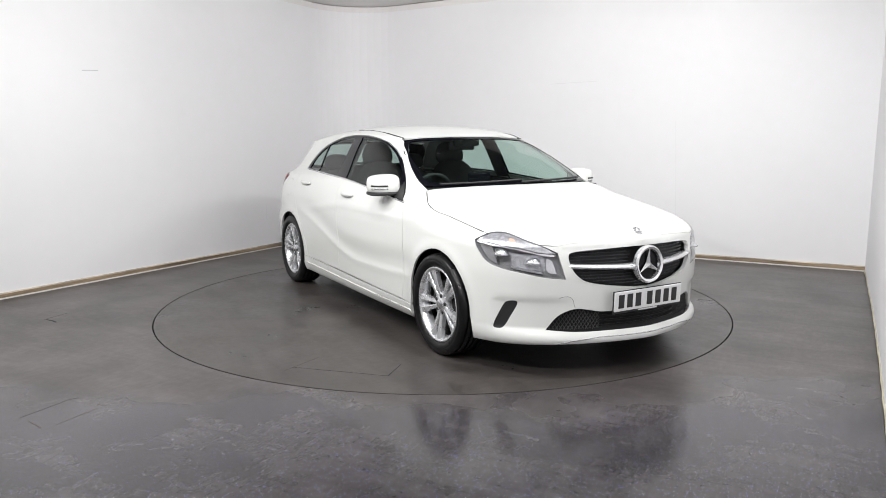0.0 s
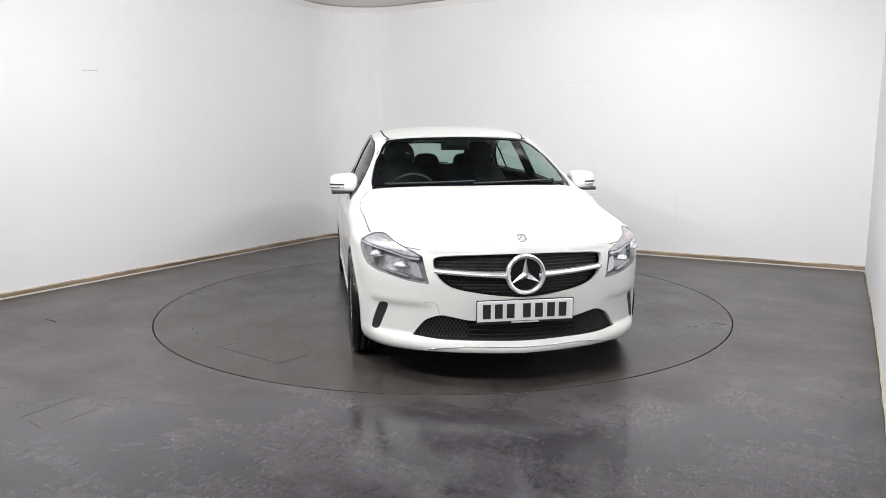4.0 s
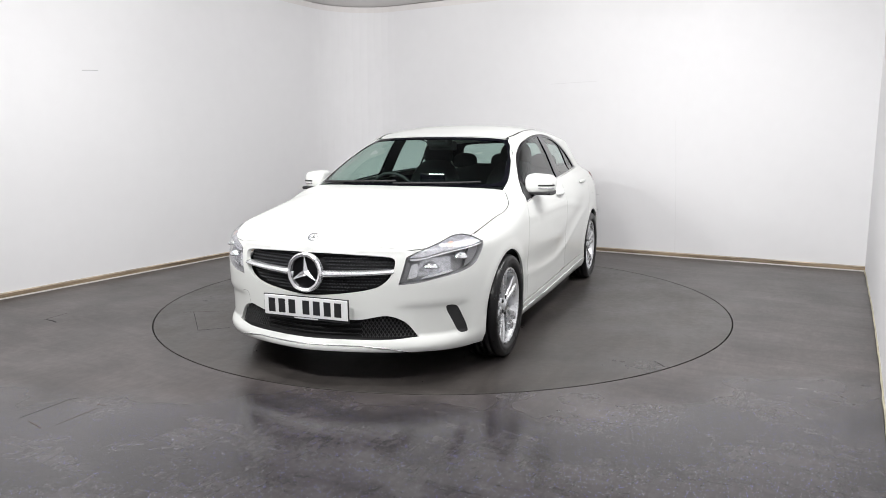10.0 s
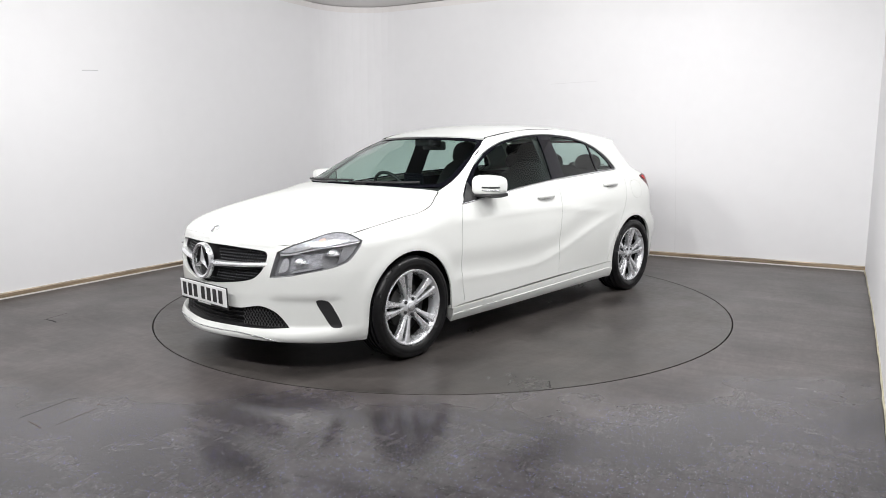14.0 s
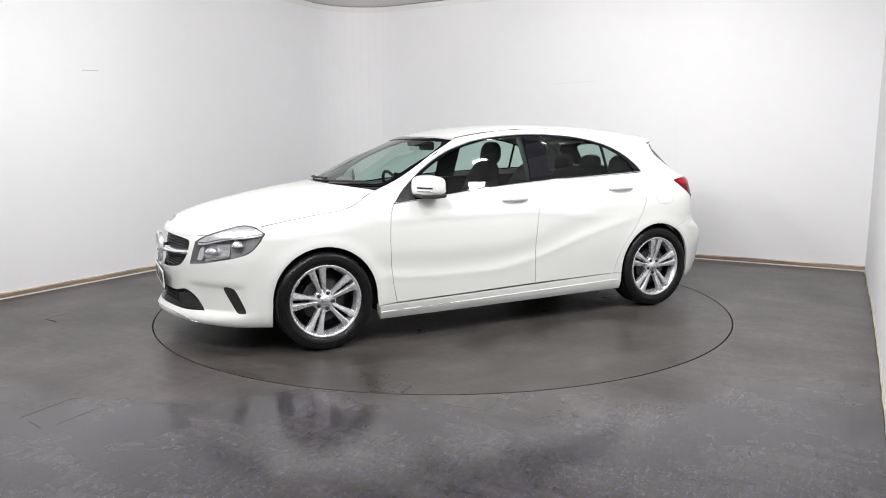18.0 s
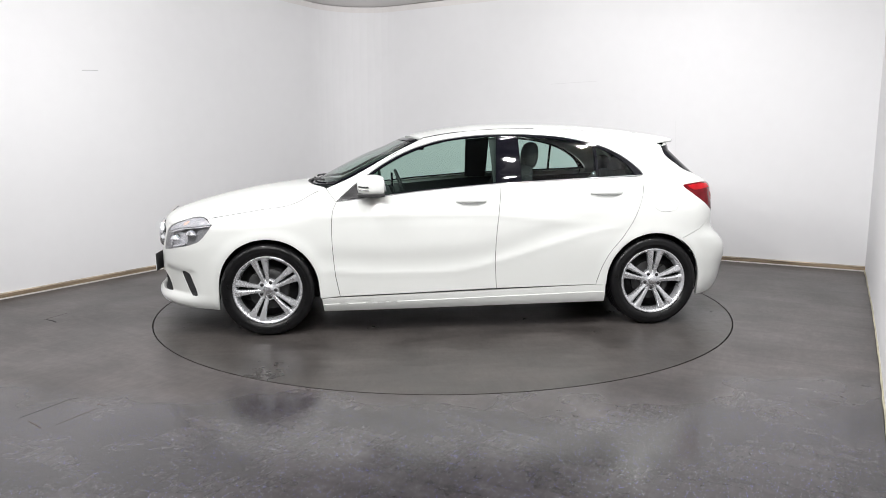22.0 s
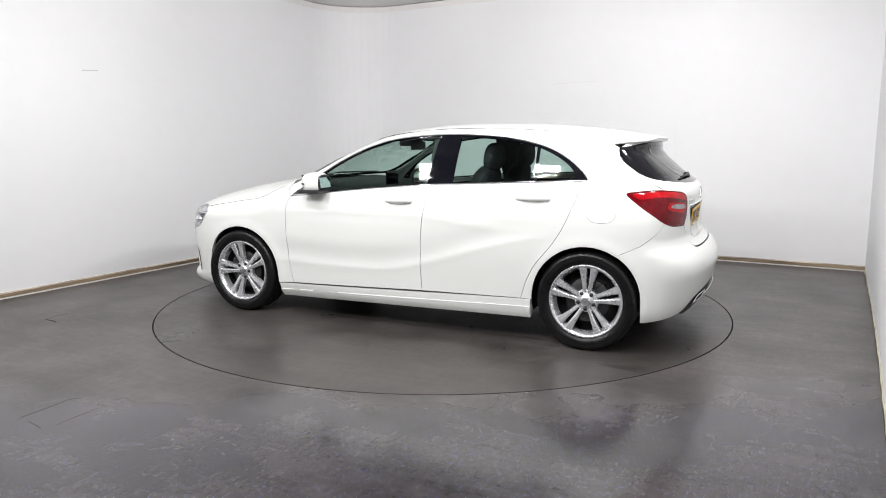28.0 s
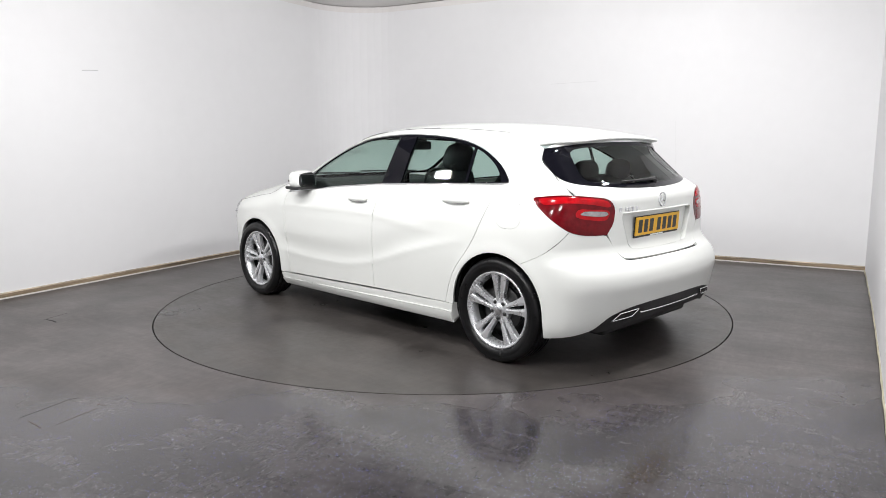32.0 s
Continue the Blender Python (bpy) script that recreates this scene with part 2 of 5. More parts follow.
# ---- the car's materials ----
def clear(name, tint, gloss_rough=0.0, base=0.036):
    """A pane: light passes straight on, tinted; gloss by the angle of view."""
    m = bpy.data.materials.new(name)
    m.use_nodes = True
    nt = m.node_tree
    nt.nodes.remove(nt.nodes["Principled BSDF"])
    tr = nt.nodes.new("ShaderNodeBsdfTransparent")
    tr.inputs[0].default_value = (*tint, 1)
    gl = nt.nodes.new("ShaderNodeBsdfGlossy")
    gl.inputs["Roughness"].default_value = gloss_rough
    lw = nt.nodes.new("ShaderNodeLayerWeight")
    lw.inputs["Blend"].default_value = 0.5
    pw = nt.nodes.new("ShaderNodeMath")
    pw.operation, pw.inputs[1].default_value = "POWER", 5.0
    nt.links.new(lw.outputs["Facing"], pw.inputs[0])
    fr = nt.nodes.new("ShaderNodeMath")
    fr.operation, fr.inputs[1].default_value, fr.inputs[2].default_value = "MULTIPLY_ADD", 1 - base, base
    nt.links.new(pw.outputs[0], fr.inputs[0])
    mix = nt.nodes.new("ShaderNodeMixShader")
    nt.links.new(fr.outputs[0], mix.inputs[0])
    nt.links.new(tr.outputs[0], mix.inputs[1])
    nt.links.new(gl.outputs[0], mix.inputs[2])
    nt.links.new(mix.outputs[0], nt.nodes["Material Output"].inputs["Surface"])
    return m


M_PAINT = mottle(material("white_car_paint", (0.692, 0.705, 0.684), 0.34, 0, 0.55, 0.35), 2.5, 0.012)
M_BLACK_GLOSS = material("piano_black", (0.004, 0.004, 0.0065), 0.04, 0, 0.0, 0.28)
M_BLACK = mottle(material("black_plastic", (0.018, 0.018, 0.019), 0.5), 30, 0.2)
M_GRILLE = material("grille_black", (0.006, 0.006, 0.007), 0.55, 0, 0, 0.3)
M_RUBBER = mottle(material("tyre_rubber", (0.005, 0.005, 0.0055), 0.33, 0, 0, 0.28), 18, 0.25, 0.1)
M_ALLOY = mottle(material("silver_alloy", (0.71, 0.72, 0.74), 0.28, 0.75), 14, 0.06, 0.05)
M_CHROME = material("chrome", (0.83, 0.84, 0.86), 0.08, 1.0)
M_SATIN = mottle(material("satin_chrome", (0.75, 0.76, 0.78), 0.24, 1.0), 10, 0.04)
M_BRIGHT = mottle(material("bright_plated_trim", (0.84, 0.85, 0.87), 0.22, 0.8), 10, 0.04)
M_STUD = material("dark_plated_stud", (0.07, 0.072, 0.078), 0.25, 0.3)
M_BADGE_BLACK = material("badge_black", (0.006, 0.006, 0.007), 0.2, 0, 0, 0.15)
M_DISC = mottle(material("brake_disc", (0.05, 0.05, 0.05), 0.5, 0.8), 40, 0.25)
M_GLASS = clear("window_glass", (0.71, 0.84, 0.79), 0.0)
M_TINT = clear("tinted_glass", (0.68, 0.80, 0.76), 0.0)
M_DARKGLASS = clear("dark_glass", (0.60, 0.69, 0.66), 0.0)
M_LENS = clear("headlight_lens", (0.95, 0.95, 0.96), 0.0)
M_CABIN = mottle(material("black_cabin_trim", (0.022, 0.023, 0.024), 0.6), 20, 0.2, 0.05, 0.2, 400)
M_SEAT = mottle(material("black_seat_cloth", (0.019, 0.019, 0.021), 0.85), 25, 0.3, 0, 0.4, 500)
M_LINING = mottle(material("grey_headlining", (0.32, 0.33, 0.32), 0.9), 12, 0.08)
M_HOUSING = mottle(material("headlight_housing", (0.29, 0.293, 0.30), 0.35, 0.2), 20, 0.15)
M_REFLECTOR = material("lamp_reflector", (0.84, 0.85, 0.87), 0.16, 0.9)
M_RIBBED = mottle(material("ribbed_clear_plastic", (0.66, 0.67, 0.70), 0.14, 0.6), 60, 0.4, 0.04, 1.0, 130)
M_AMBER = material("amber_bulb", (0.60, 0.40, 0.32), 0.25)
M_RED = mottle(material("red_lamp_plastic", (0.36, 0.003, 0.007), 0.14, 0, 0.05, 0.2), 22, 0.35)
M_REDDARK = mottle(material("dark_red_lamp_plastic", (0.12, 0.002, 0.005), 0.14, 0, 0.05, 0.2), 22, 0.35)
M_PLATE_W = mottle(material("white_plate", (0.82, 0.83, 0.83), 0.35), 8, 0.05)
M_PLATE_Y = mottle(material("yellow_plate", (0.78, 0.43, 0.015), 0.35), 8, 0.06)
M_INK = material("plate_ink", (0.02, 0.02, 0.022), 0.4)
M_MIRROR = material("mirror_glass", (0.8, 0.82, 0.84), 0.02, 1.0)
M_STRIP = mottle(material("clear_lamp_strip", (0.36, 0.33, 0.34), 0.15, 0.5), 40, 0.5)


# ---- the car's outer form: x forward, y to its left, z up, metres ----
def spline(pts):
    """A smooth, even curve through (a, b) pairs, flat beyond the ends."""
    pts = sorted(pts)
    a, b = np.array([p[0] for p in pts], float), np.array([p[1] for p in pts], float)
    s = np.diff(b) / np.diff(a)
    d = np.zeros(len(a))
    d[0], d[-1] = s[0], s[-1]
    for i in range(1, len(a) - 1):
        if s[i - 1] * s[i] > 0:
            w1, w2 = 2 * (a[i + 1] - a[i]) + a[i] - a[i - 1], a[i + 1] - a[i] + 2 * (a[i] - a[i - 1])
            d[i] = (w1 + w2) / (w1 / s[i - 1] + w2 / s[i])

    def f(t):
        t = np.clip(np.asarray(t, float), a[0], a[-1])
        i = np.clip(np.searchsorted(a, t) - 1, 0, len(a) - 2)
        h = a[i + 1] - a[i]
        u = (t - a[i]) / h
        return (b[i] * (1 + 2 * u) * (1 - u) ** 2 + d[i] * h * u * (1 - u) ** 2 + b[i + 1] * u * u * (3 - 2 * u) + d[i + 1] * h * u * u * (u - 1))
    return f


def ease(a, b, t):
    u = np.clip((np.asarray(t, float) - a) / (b - a), 0, 1)
    return u * u * (3 - 2 * u)


half_width = spline([(0.12, 0.79), (0.16, 0.835), (0.21, 0.862), (0.26, 0.872), (0.34, 0.875), (0.42, 0.879), (0.5, 0.884), (0.62, 0.889), (0.72, 0.889), (0.80, 0.884),
                     (0.86, 0.873), (0.92, 0.853), (0.97, 0.829), (1.01, 0.805), (1.05, 0.783), (1.12, 0.750), (1.2, 0.712), (1.28, 0.668), (1.34, 0.628), (1.44, 0.55)])
nose_x = spline([(0.12, 2.05), (0.17, 2.15), (0.20, 2.195), (0.22, 2.2), (0.25, 2.185), (0.28, 2.165), (0.36, 2.165), (0.48, 2.165), (0.56, 2.165), (0.64, 2.155), (0.70, 2.14), (0.76, 2.11)])
tail_x = spline([(0.12, -1.93), (0.18, -1.99), (0.24, -2.04), (0.31, -2.075), (0.42, -2.10), (0.50, -2.115), (0.55, -2.107), (0.61, -2.07), (0.66, -2.01), (0.72, -1.985), (0.85, -1.985), (0.96, -1.985),
                 (1.01, -1.965), (1.05, -1.91), (1.09, -1.86), (1.17, -1.77), (1.26, -1.675), (1.33, -1.60), (1.44, -1.5)])
screen_x = spline([(0.9, 1.20), (0.96, 1.10), (1.0, 1.03), (1.06, 0.92), (1.13, 0.79), (1.22, 0.605), (1.29, 0.45), (1.345, 0.29), (1.38, 0.15), (1.44, -0.2)])
bonnet_z = spline([(0.6, 1.03), (0.9, 1.022), (1.04, 1.014), (1.2, 1.0), (1.41, 0.972), (1.625, 0.93), (1.84, 0.876), (1.97, 0.836), (2.07, 0.796), (2.12, 0.765), (2.15, 0.738), (2.2, 0.71)])
roof_z = spline([(0.5, 1.26), (0.3, 1.345), (0.2, 1.368), (0.0, 1.403), (-0.25, 1.427), (-0.5, 1.434), (-0.8, 1.429), (-1.1, 1.411), (-1.4, 1.381), (-1.6, 1.349), (-1.9, 1.28)])
bonnet_m = spline([(0.8, 4.4), (0.95, 3.9), (1.1, 2.9), (1.2, 2.5), (1.6, 2.05), (2.2, 2.0)])
SHOULDER = 0.72     # where the bonnet and wings start to roll in


def bend(u, p, q):
    return np.maximum(1 - np.maximum(u, 0) ** p, 0) ** (1 / q)


def flank(x, z):
    """Half width of the side: creases, the waisted middle, the haunch."""
    w = half_width(z)
    w = w * (1 - 0.075 * ease(-0.2, -1.35, x) * ease(0.99, 1.07, z)) * (1 - 0.022 * ease(0.2, 1.5, x) - 0.012 * ease(-1.0, -1.8, x))
    low = 0.415 + 0.29 * ease(0.15, -1.25, x) + 0.02 * ease(0.5, 0.9, x)
    body = ease(1.05, 0.8, x) * ease(-1.3, -0.9, x)
    w = w - 0.0075 * body * np.exp(-((z - low - 0.075) / 0.075) ** 2) + 0.004 * body * np.exp(-((z - low) / 0.028) ** 2)
    top = 0.80 + 0.035 * ease(1.4, 0.0, x) - 0.10 * ease(0.0, -1.2, x)
    crease = ease(1.75, 1.45, x) * ease(-1.2, -0.4, x)
    w = w + 0.005 * crease * np.exp(-((z - top + 0.012) / 0.03) ** 2)
    for cx in (1.286, -1.413):
        r = np.hypot(x - cx, z - 0.315)
        w = w + 0.009 * np.exp(-((r - 0.36) / 0.045) ** 2) * (z < 0.9)
    return w


def lower_y(x, z):
    zz = np.minimum(z, SHOULDER)
    y = flank(x, zz) * bend((x - 1.15) / (nose_x(zz) - 1.15), 4.3, 1.5)
    roll = bend((z - SHOULDER) / np.maximum(bonnet_z(x) - SHOULDER, 1e-4), bonnet_m(x), bonnet_m(x))
    door = flank(x, np.minimum(z, 1.02)) * bend((z - 0.9) / 0.125, 4, 2)
    k = ease(0.72, 1.0, x)
    y = np.where(z > SHOULDER, k * y * roll + (1 - k) * door, y)
    return y * bend((-1.1 - x) / (-1.1 - tail_x(z)), 10, 2) * (x < nose_x(zz))


def upper_y(x, z):
    edge = roof_z(x) - 0.10
    zz = np.minimum(z, edge)
    s = np.minimum(screen_x(zz), screen_x(np.minimum(z, 1.30)))
    y = flank(x, zz) * bend((x - s + 0.72) / 0.72, 4, 3) * bend((-1.1 - x) / (-1.1 - tail_x(zz)), 10, 2)
    roll = bend((z - edge) / 0.10, 2.3, 2.3)
    return np.where(z > edge, y * roll, y) * (x < s) * (z > 0.8)


def inside(x, y, z):
    return np.abs(y) < np.maximum(lower_y(x, z), upper_y(x, z))


def solve(origin, way, far=1.2, near=0.0, which=None):
    """Where rays from within leave the form: origin and way as rows."""
    test = which or inside
    lo, hi = np.full(len(origin), near), np.full(len(origin), far)
    for _ in range(30):
        mid = (lo + hi) / 2
        p = origin + way * mid[:, None]
        ok = test(p[:, 0], p[:, 1], p[:, 2])
        lo, hi = np.where(ok, mid, lo), np.where(ok, hi, mid)
    return origin + way * lo[:, None]


def on_side(a):
    """(x, z) to the left flank."""
    a = np.asarray(a, float)
    y = np.maximum(lower_y(a[:, 0], a[:, 1]), upper_y(a[:, 0], a[:, 1]))
    return np.c_[a[:, 0], y, a[:, 1]]


def lower_in(x, y, z):
    return np.abs(y) < lower_y(x, z)


def upper_in(x, y, z):
    return np.abs(y) < upper_y(x, z)


FRONT_PIVOT, REAR_PIVOT, SCREEN_PIVOT = 1.2, -1.15, -0.5


def on_front(a):
    """(degrees round the nose from straight ahead, z)."""
    a = np.asarray(a, float)
    t = np.radians(a[:, 0])
    o = np.c_[np.full(len(a), FRONT_PIVOT), np.zeros(len(a)), a[:, 1]]
    way = np.c_[np.cos(t), np.sin(t), 0 * t]
    d, z = np.abs(a[:, 0]), a[:, 1]
    hollow = 0.012 * ease(27, 36, d) * ease(56, 50, d) * ease(0.462, 0.415, z) * ease(0.24, 0.29, z)
    return solve(o, way, 1.3, 0, lower_in) - way * hollow[:, None]


def on_rear(a):
    """(degrees round the tail from straight behind towards the left, z)."""
    a = np.asarray(a, float)
    t = np.radians(a[:, 0])
    o = np.c_[np.full(len(a), REAR_PIVOT), np.zeros(len(a)), a[:, 1]]
    return solve(o, np.c_[-np.cos(t), np.sin(t), 0 * t], 1.3)


def on_top(a):
    """(x, y) to the bonnet or roof from below."""
    a = np.asarray(a, float)
    o = np.c_[a, np.full(len(a), 0.60)]
    return solve(o, np.tile((0.0, 0.0, 1.0), (len(a), 1)), 0.5, 0, lower_in)


def on_roof(a):
    a = np.asarray(a, float)
    o = np.c_[a, np.full(len(a), 1.12)]
    return solve(o, np.tile((0.0, 0.0, 1.0), (len(a), 1)), 0.4, 0, upper_in)


def on_screen(a):
    """(y, z) to the windscreen."""
    a = np.asarray(a, float)
    o = np.c_[np.full(len(a), -0.3), a]
    return solve(o, np.tile((1.0, 0.0, 0.0), (len(a), 1)), 1.6, 0, upper_in)

from mathutils import geometry


def inv_side(p):
    return p[:, [0, 2]]


def inv_front(p):
    return np.c_[np.degrees(np.arctan2(p[:, 1], p[:, 0] - FRONT_PIVOT)), p[:, 2]]


def inv_rear(p):
    return np.c_[np.degrees(np.arctan2(p[:, 1], REAR_PIVOT - p[:, 0])), p[:, 2]]


def inv_top(p):
    return p[:, [0, 1]]


def inv_screen(p):
    return p[:, [1, 2]]


SIDE = (on_side, inv_side, 1.0)
FRONT = (on_front, inv_front, 0.016)
REAR = (on_rear, inv_rear, 0.016)
TOP_SKIN = (on_top, inv_top, 1.0)
ROOF_SKIN = (on_roof, inv_top, 1.0)
SCREEN = (on_screen, inv_screen, 1.0)


def loop(pts, k=1.0, step=0.02):
    """A closed outline through pts, rounded, but sharp at those with a third value; in metres (first value times k)."""
    n = len(pts)
    p = [np.array((q[0] * k, q[1]), float) for q in pts]
    sharp = [len(q) > 2 for q in pts]
    out = []
    for i in range(n):
        p1, p2 = p[i], p[(i + 1) % n]
        p0 = p1 * 2 - p2 if sharp[i] else p[i - 1]
        p3 = p2 * 2 - p1 if sharp[(i + 1) % n] else p[(i + 2) % n]
        d = np.linalg.norm(p2 - p1)
        t1 = (p2 - p0) / max(np.linalg.norm(p2 - p1) + np.linalg.norm(p1 - p0), 1e-9) * d
        t2 = (p3 - p1) / max(np.linalg.norm(p3 - p2) + np.linalg.norm(p2 - p1), 1e-9) * d
        m = max(1, int(math.ceil(d / step)))
        for j in range(m):
            u = j / m
            out.append(p1 * (1 + 2 * u) * (1 - u) ** 2 + t1 * u * (1 - u) ** 2 + p2 * u * u * (3 - 2 * u) + t2 * u * u * (u - 1))
    return np.array(out)


def both(half):
    """A half outline, from the middle line out and back to it, with its mirror image."""
    return list(half) + [(-q[0], *q[1:]) for q in reversed(half) if abs(q[0]) > 1e-6]


def both_y(half):
    return list(half) + [(q[0], -q[1], *q[2:]) for q in reversed(half) if abs(q[1]) > 1e-6]


def shrink(l, d):
    area = np.sum(l[:, 0] * np.roll(l[:, 1], -1) - np.roll(l[:, 0], -1) * l[:, 1])
    e = np.roll(l, -1, 0) - np.roll(l, 1, 0)
    nrm = np.c_[-e[:, 1], e[:, 0]] / np.maximum(np.linalg.norm(e, axis=1), 1e-9)[:, None]
    return l + nrm * d * (1 if area > 0 else -1)


def within(l, p):
    x, y = p[:, 0][:, None], p[:, 1][:, None]
    a, b = l, np.roll(l, -1, 0)
    dy = np.where(np.abs(b[:, 1] - a[:, 1]) < 1e-12, 1e-12, b[:, 1] - a[:, 1])
    cross = ((a[None, :, 1] > y) != (b[None, :, 1] > y)) & (x < (b[:, 0] - a[:, 0]) * (y - a[:, 1]) / dy + a[:, 0])
    return cross.sum(1) % 2 == 1


def fill(outline, holes, step):
    """Triangles over an outline less its holes: points and index triples."""
    lo, hi = outline.min(0), outline.max(0)
    rows = []
    for j in range(int((hi[1] - lo[1]) / (step * 0.87)) + 2):
        xs = np.arange(lo[0] + (j % 2) * step / 2, hi[0] + step, step)
        rows.append(np.c_[xs, np.full(len(xs), lo[1] + j * step * 0.87)])
    grid = np.concatenate(rows)
    loops = [outline, *holes]
    keep = within(outline, grid)
    for h in holes:
        keep &= ~within(h, grid)
    grid = grid[keep]
    edge = np.concatenate(loops)
    if len(grid):
        near = np.concatenate([((g[:, None] - edge[None]) ** 2).sum(2).min(1) for g in np.array_split(grid, len(grid) // 400 + 1)])
        grid = grid[near > (step * 0.5) ** 2]
    verts = [Vector(v) for v in np.concatenate([edge, grid])]
    edges, s = [], 0
    for l in loops:
        edges += [(s + i, s + (i + 1) % len(l)) for i in range(len(l))]
        s += len(l)
    vs, _, fs, *_ = geometry.delaunay_2d_cdt(verts, edges, [], 0, 1e-6)
    vs = np.array([tuple(v) for v in vs])
    fs = np.array([f for f in fs if len(f) == 3])
    c = vs[fs].mean(1)
    ok = within(outline, c)
    for h in holes:
        ok &= ~within(h, c)
    return vs, fs[ok]


def skin(surf, outline, holes=(), step=0.028, gap=0.0019, depth=0.014, lift=0.0, rim_step=0.02):
    """Points, normals and faces of a body panel: an outline laid on the form, with a turned-in edge."""
    fwd, back, k = surf
    l = shrink(loop(outline, k, rim_step), gap)
    hs = []
    for h in holes:
        q = back(np.asarray(h))
        hs.append(np.c_[q[:, 0] * k, q[:, 1]])
    vs, fs = fill(l, hs, step)
    used = np.unique(fs)
    new_id = -np.ones(len(vs), int)
    new_id[used] = range(len(used))
    a, fs = vs[used], new_id[fs]
    a = np.c_[a[:, 0] / k, a[:, 1]]
    p = fwd(a)
    e = 0.004
    du = fwd(a + (e / k, 0)) - fwd(a - (e / k, 0))
    dv = fwd(a + (0, e)) - fwd(a - (0, e))
    n = np.cross(du, dv)
    n /= np.maximum(np.linalg.norm(n, axis=1), 1e-9)[:, None]
    out = p - np.array((0.0, 0.0, 0.65))
    out[:, 0] = np.where(np.abs(p[:, 0]) > 1.0, p[:, 0] - np.sign(p[:, 0]) * 0.9, 0)
    n *= np.sign((n * out).sum(1))[:, None]
    p = p + n * lift
    t = p[fs]
    flip = (np.cross(t[:, 1] - t[:, 0], t[:, 2] - t[:, 0]) * n[fs].mean(1)).sum(1) < 0
    fs[flip] = fs[flip][:, ::-1]
    faces = [tuple(f) for f in fs]
    if depth:
        count = {}
        for f in faces:
            for i in range(3):
                a0, b0 = f[i], f[(i + 1) % 3]
                count[(a0, b0)] = 1
        rim = [(a0, b0) for a0, b0 in count if (b0, a0) not in count]
        extra, ids = [], {}
        for a0, b0 in rim:
            for v in (a0, b0):
                if v not in ids:
                    ids[v] = len(p) + len(extra)
                    extra += [p[v], p[v] - n[v] * depth]
        side_n = {}
        for a0, b0 in rim:
            s = np.cross(p[b0] - p[a0], n[a0])
            for v in (a0, b0):
                side_n[v] = side_n.get(v, 0) + s
        more = []
        for v in ids:
            s = side_n[v] / max(np.linalg.norm(side_n[v]), 1e-9) * (1 if depth > 0 else -1)
            more += [s, s]
        for a0, b0 in rim:
            faces.append((ids[b0], ids[a0], ids[a0] + 1, ids[b0] + 1))
        p, n = np.concatenate([p, np.array(extra)]), np.concatenate([n, np.array(more)])
    return p, n, faces


def sheet(name, data, mat, parent, label="", mirrored=False):
    p, n, faces = data
    if mirrored:
        p, n, faces = p * (1, -1, 1), n * (1, -1, 1), [f[::-1] for f in faces]
    me = bpy.data.meshes.new(name)
    me.from_pydata(p.tolist(), [], faces)
    me.materials.append(mat)
    me.polygons.foreach_set("use_smooth", [True] * len(me.polygons))
    me.normals_split_custom_set_from_vertices(n.tolist())
    ob = new(name, me)
    ob.parent = parent
    if parent is car:
        ob.location.y = CAR_Y
    return tagged(ob, label)


def pair(name, data, mat, parents=None, label=""):
    """A left panel and its mirror image."""
    parents = parents or (car, car)
    return [sheet(name, data, mat, parents[i], label, i == 1) for i in (0, 1)]


def cpart(name, bm, mat, parent, label="", smooth=True):
    ob = part(name, bm, mat, parent, label, smooth)
    if parent is car:
        ob.location.y = CAR_Y
    return ob


def flip_y(bm):
    bmesh.ops.scale(bm, vec=(1, -1, 1), verts=bm.verts)
    bmesh.ops.reverse_faces(bm, faces=bm.faces)
    return bm


def tube(bm, pts, r, seg=8, flat=1.0, closed=False):
    """A rod along pts, r thick or a list of radii."""
    pts = [Vector(q) for q in pts]
    n = len(pts)
    rings = []
    for i, q in enumerate(pts):
        a, b = pts[(i - 1) % n] if closed or i else q, pts[(i + 1) % n] if closed or i < n - 1 else q
        d = (b - a).normalized()
        u = d.cross((0, 0, 1))
        u = d.cross((0, 1, 0)) if u.length < 0.05 else u
        u.normalize()
        v = u.cross(d)
        rr = r[i] if isinstance(r, (list, tuple)) else r
        rings.append([bm.verts.new(q + u * rr * math.cos(2 * math.pi * k / seg) + v * rr * flat * math.sin(2 * math.pi * k / seg)) for k in range(seg)])
    for i in range(n if closed else n - 1):
        a, b = rings[i], rings[(i + 1) % n]
        for k in range(seg):
            bm.faces.new((a[k], a[(k + 1) % seg], b[(k + 1) % seg], b[k]))
    if not closed:
        bm.faces.new(rings[0][::-1])
        bm.faces.new(rings[-1])
    bmesh.ops.recalc_face_normals(bm, faces=bm.faces)
    return bm


def lathe(bm, profile, seg=64, closed=False):
    """Turned round the y axis: profile of (radius, y)."""
    rings = [[bm.verts.new((r * math.cos(2 * math.pi * k / seg), y, r * math.sin(2 * math.pi * k / seg))) for k in range(seg)] for r, y in profile]
    for i in range(len(rings) - 1 + closed):
        a, b = rings[i], rings[(i + 1) % len(rings)]
        for k in range(seg):
            bm.faces.new((a[k], a[(k + 1) % seg], b[(k + 1) % seg], b[k]))
    return bm


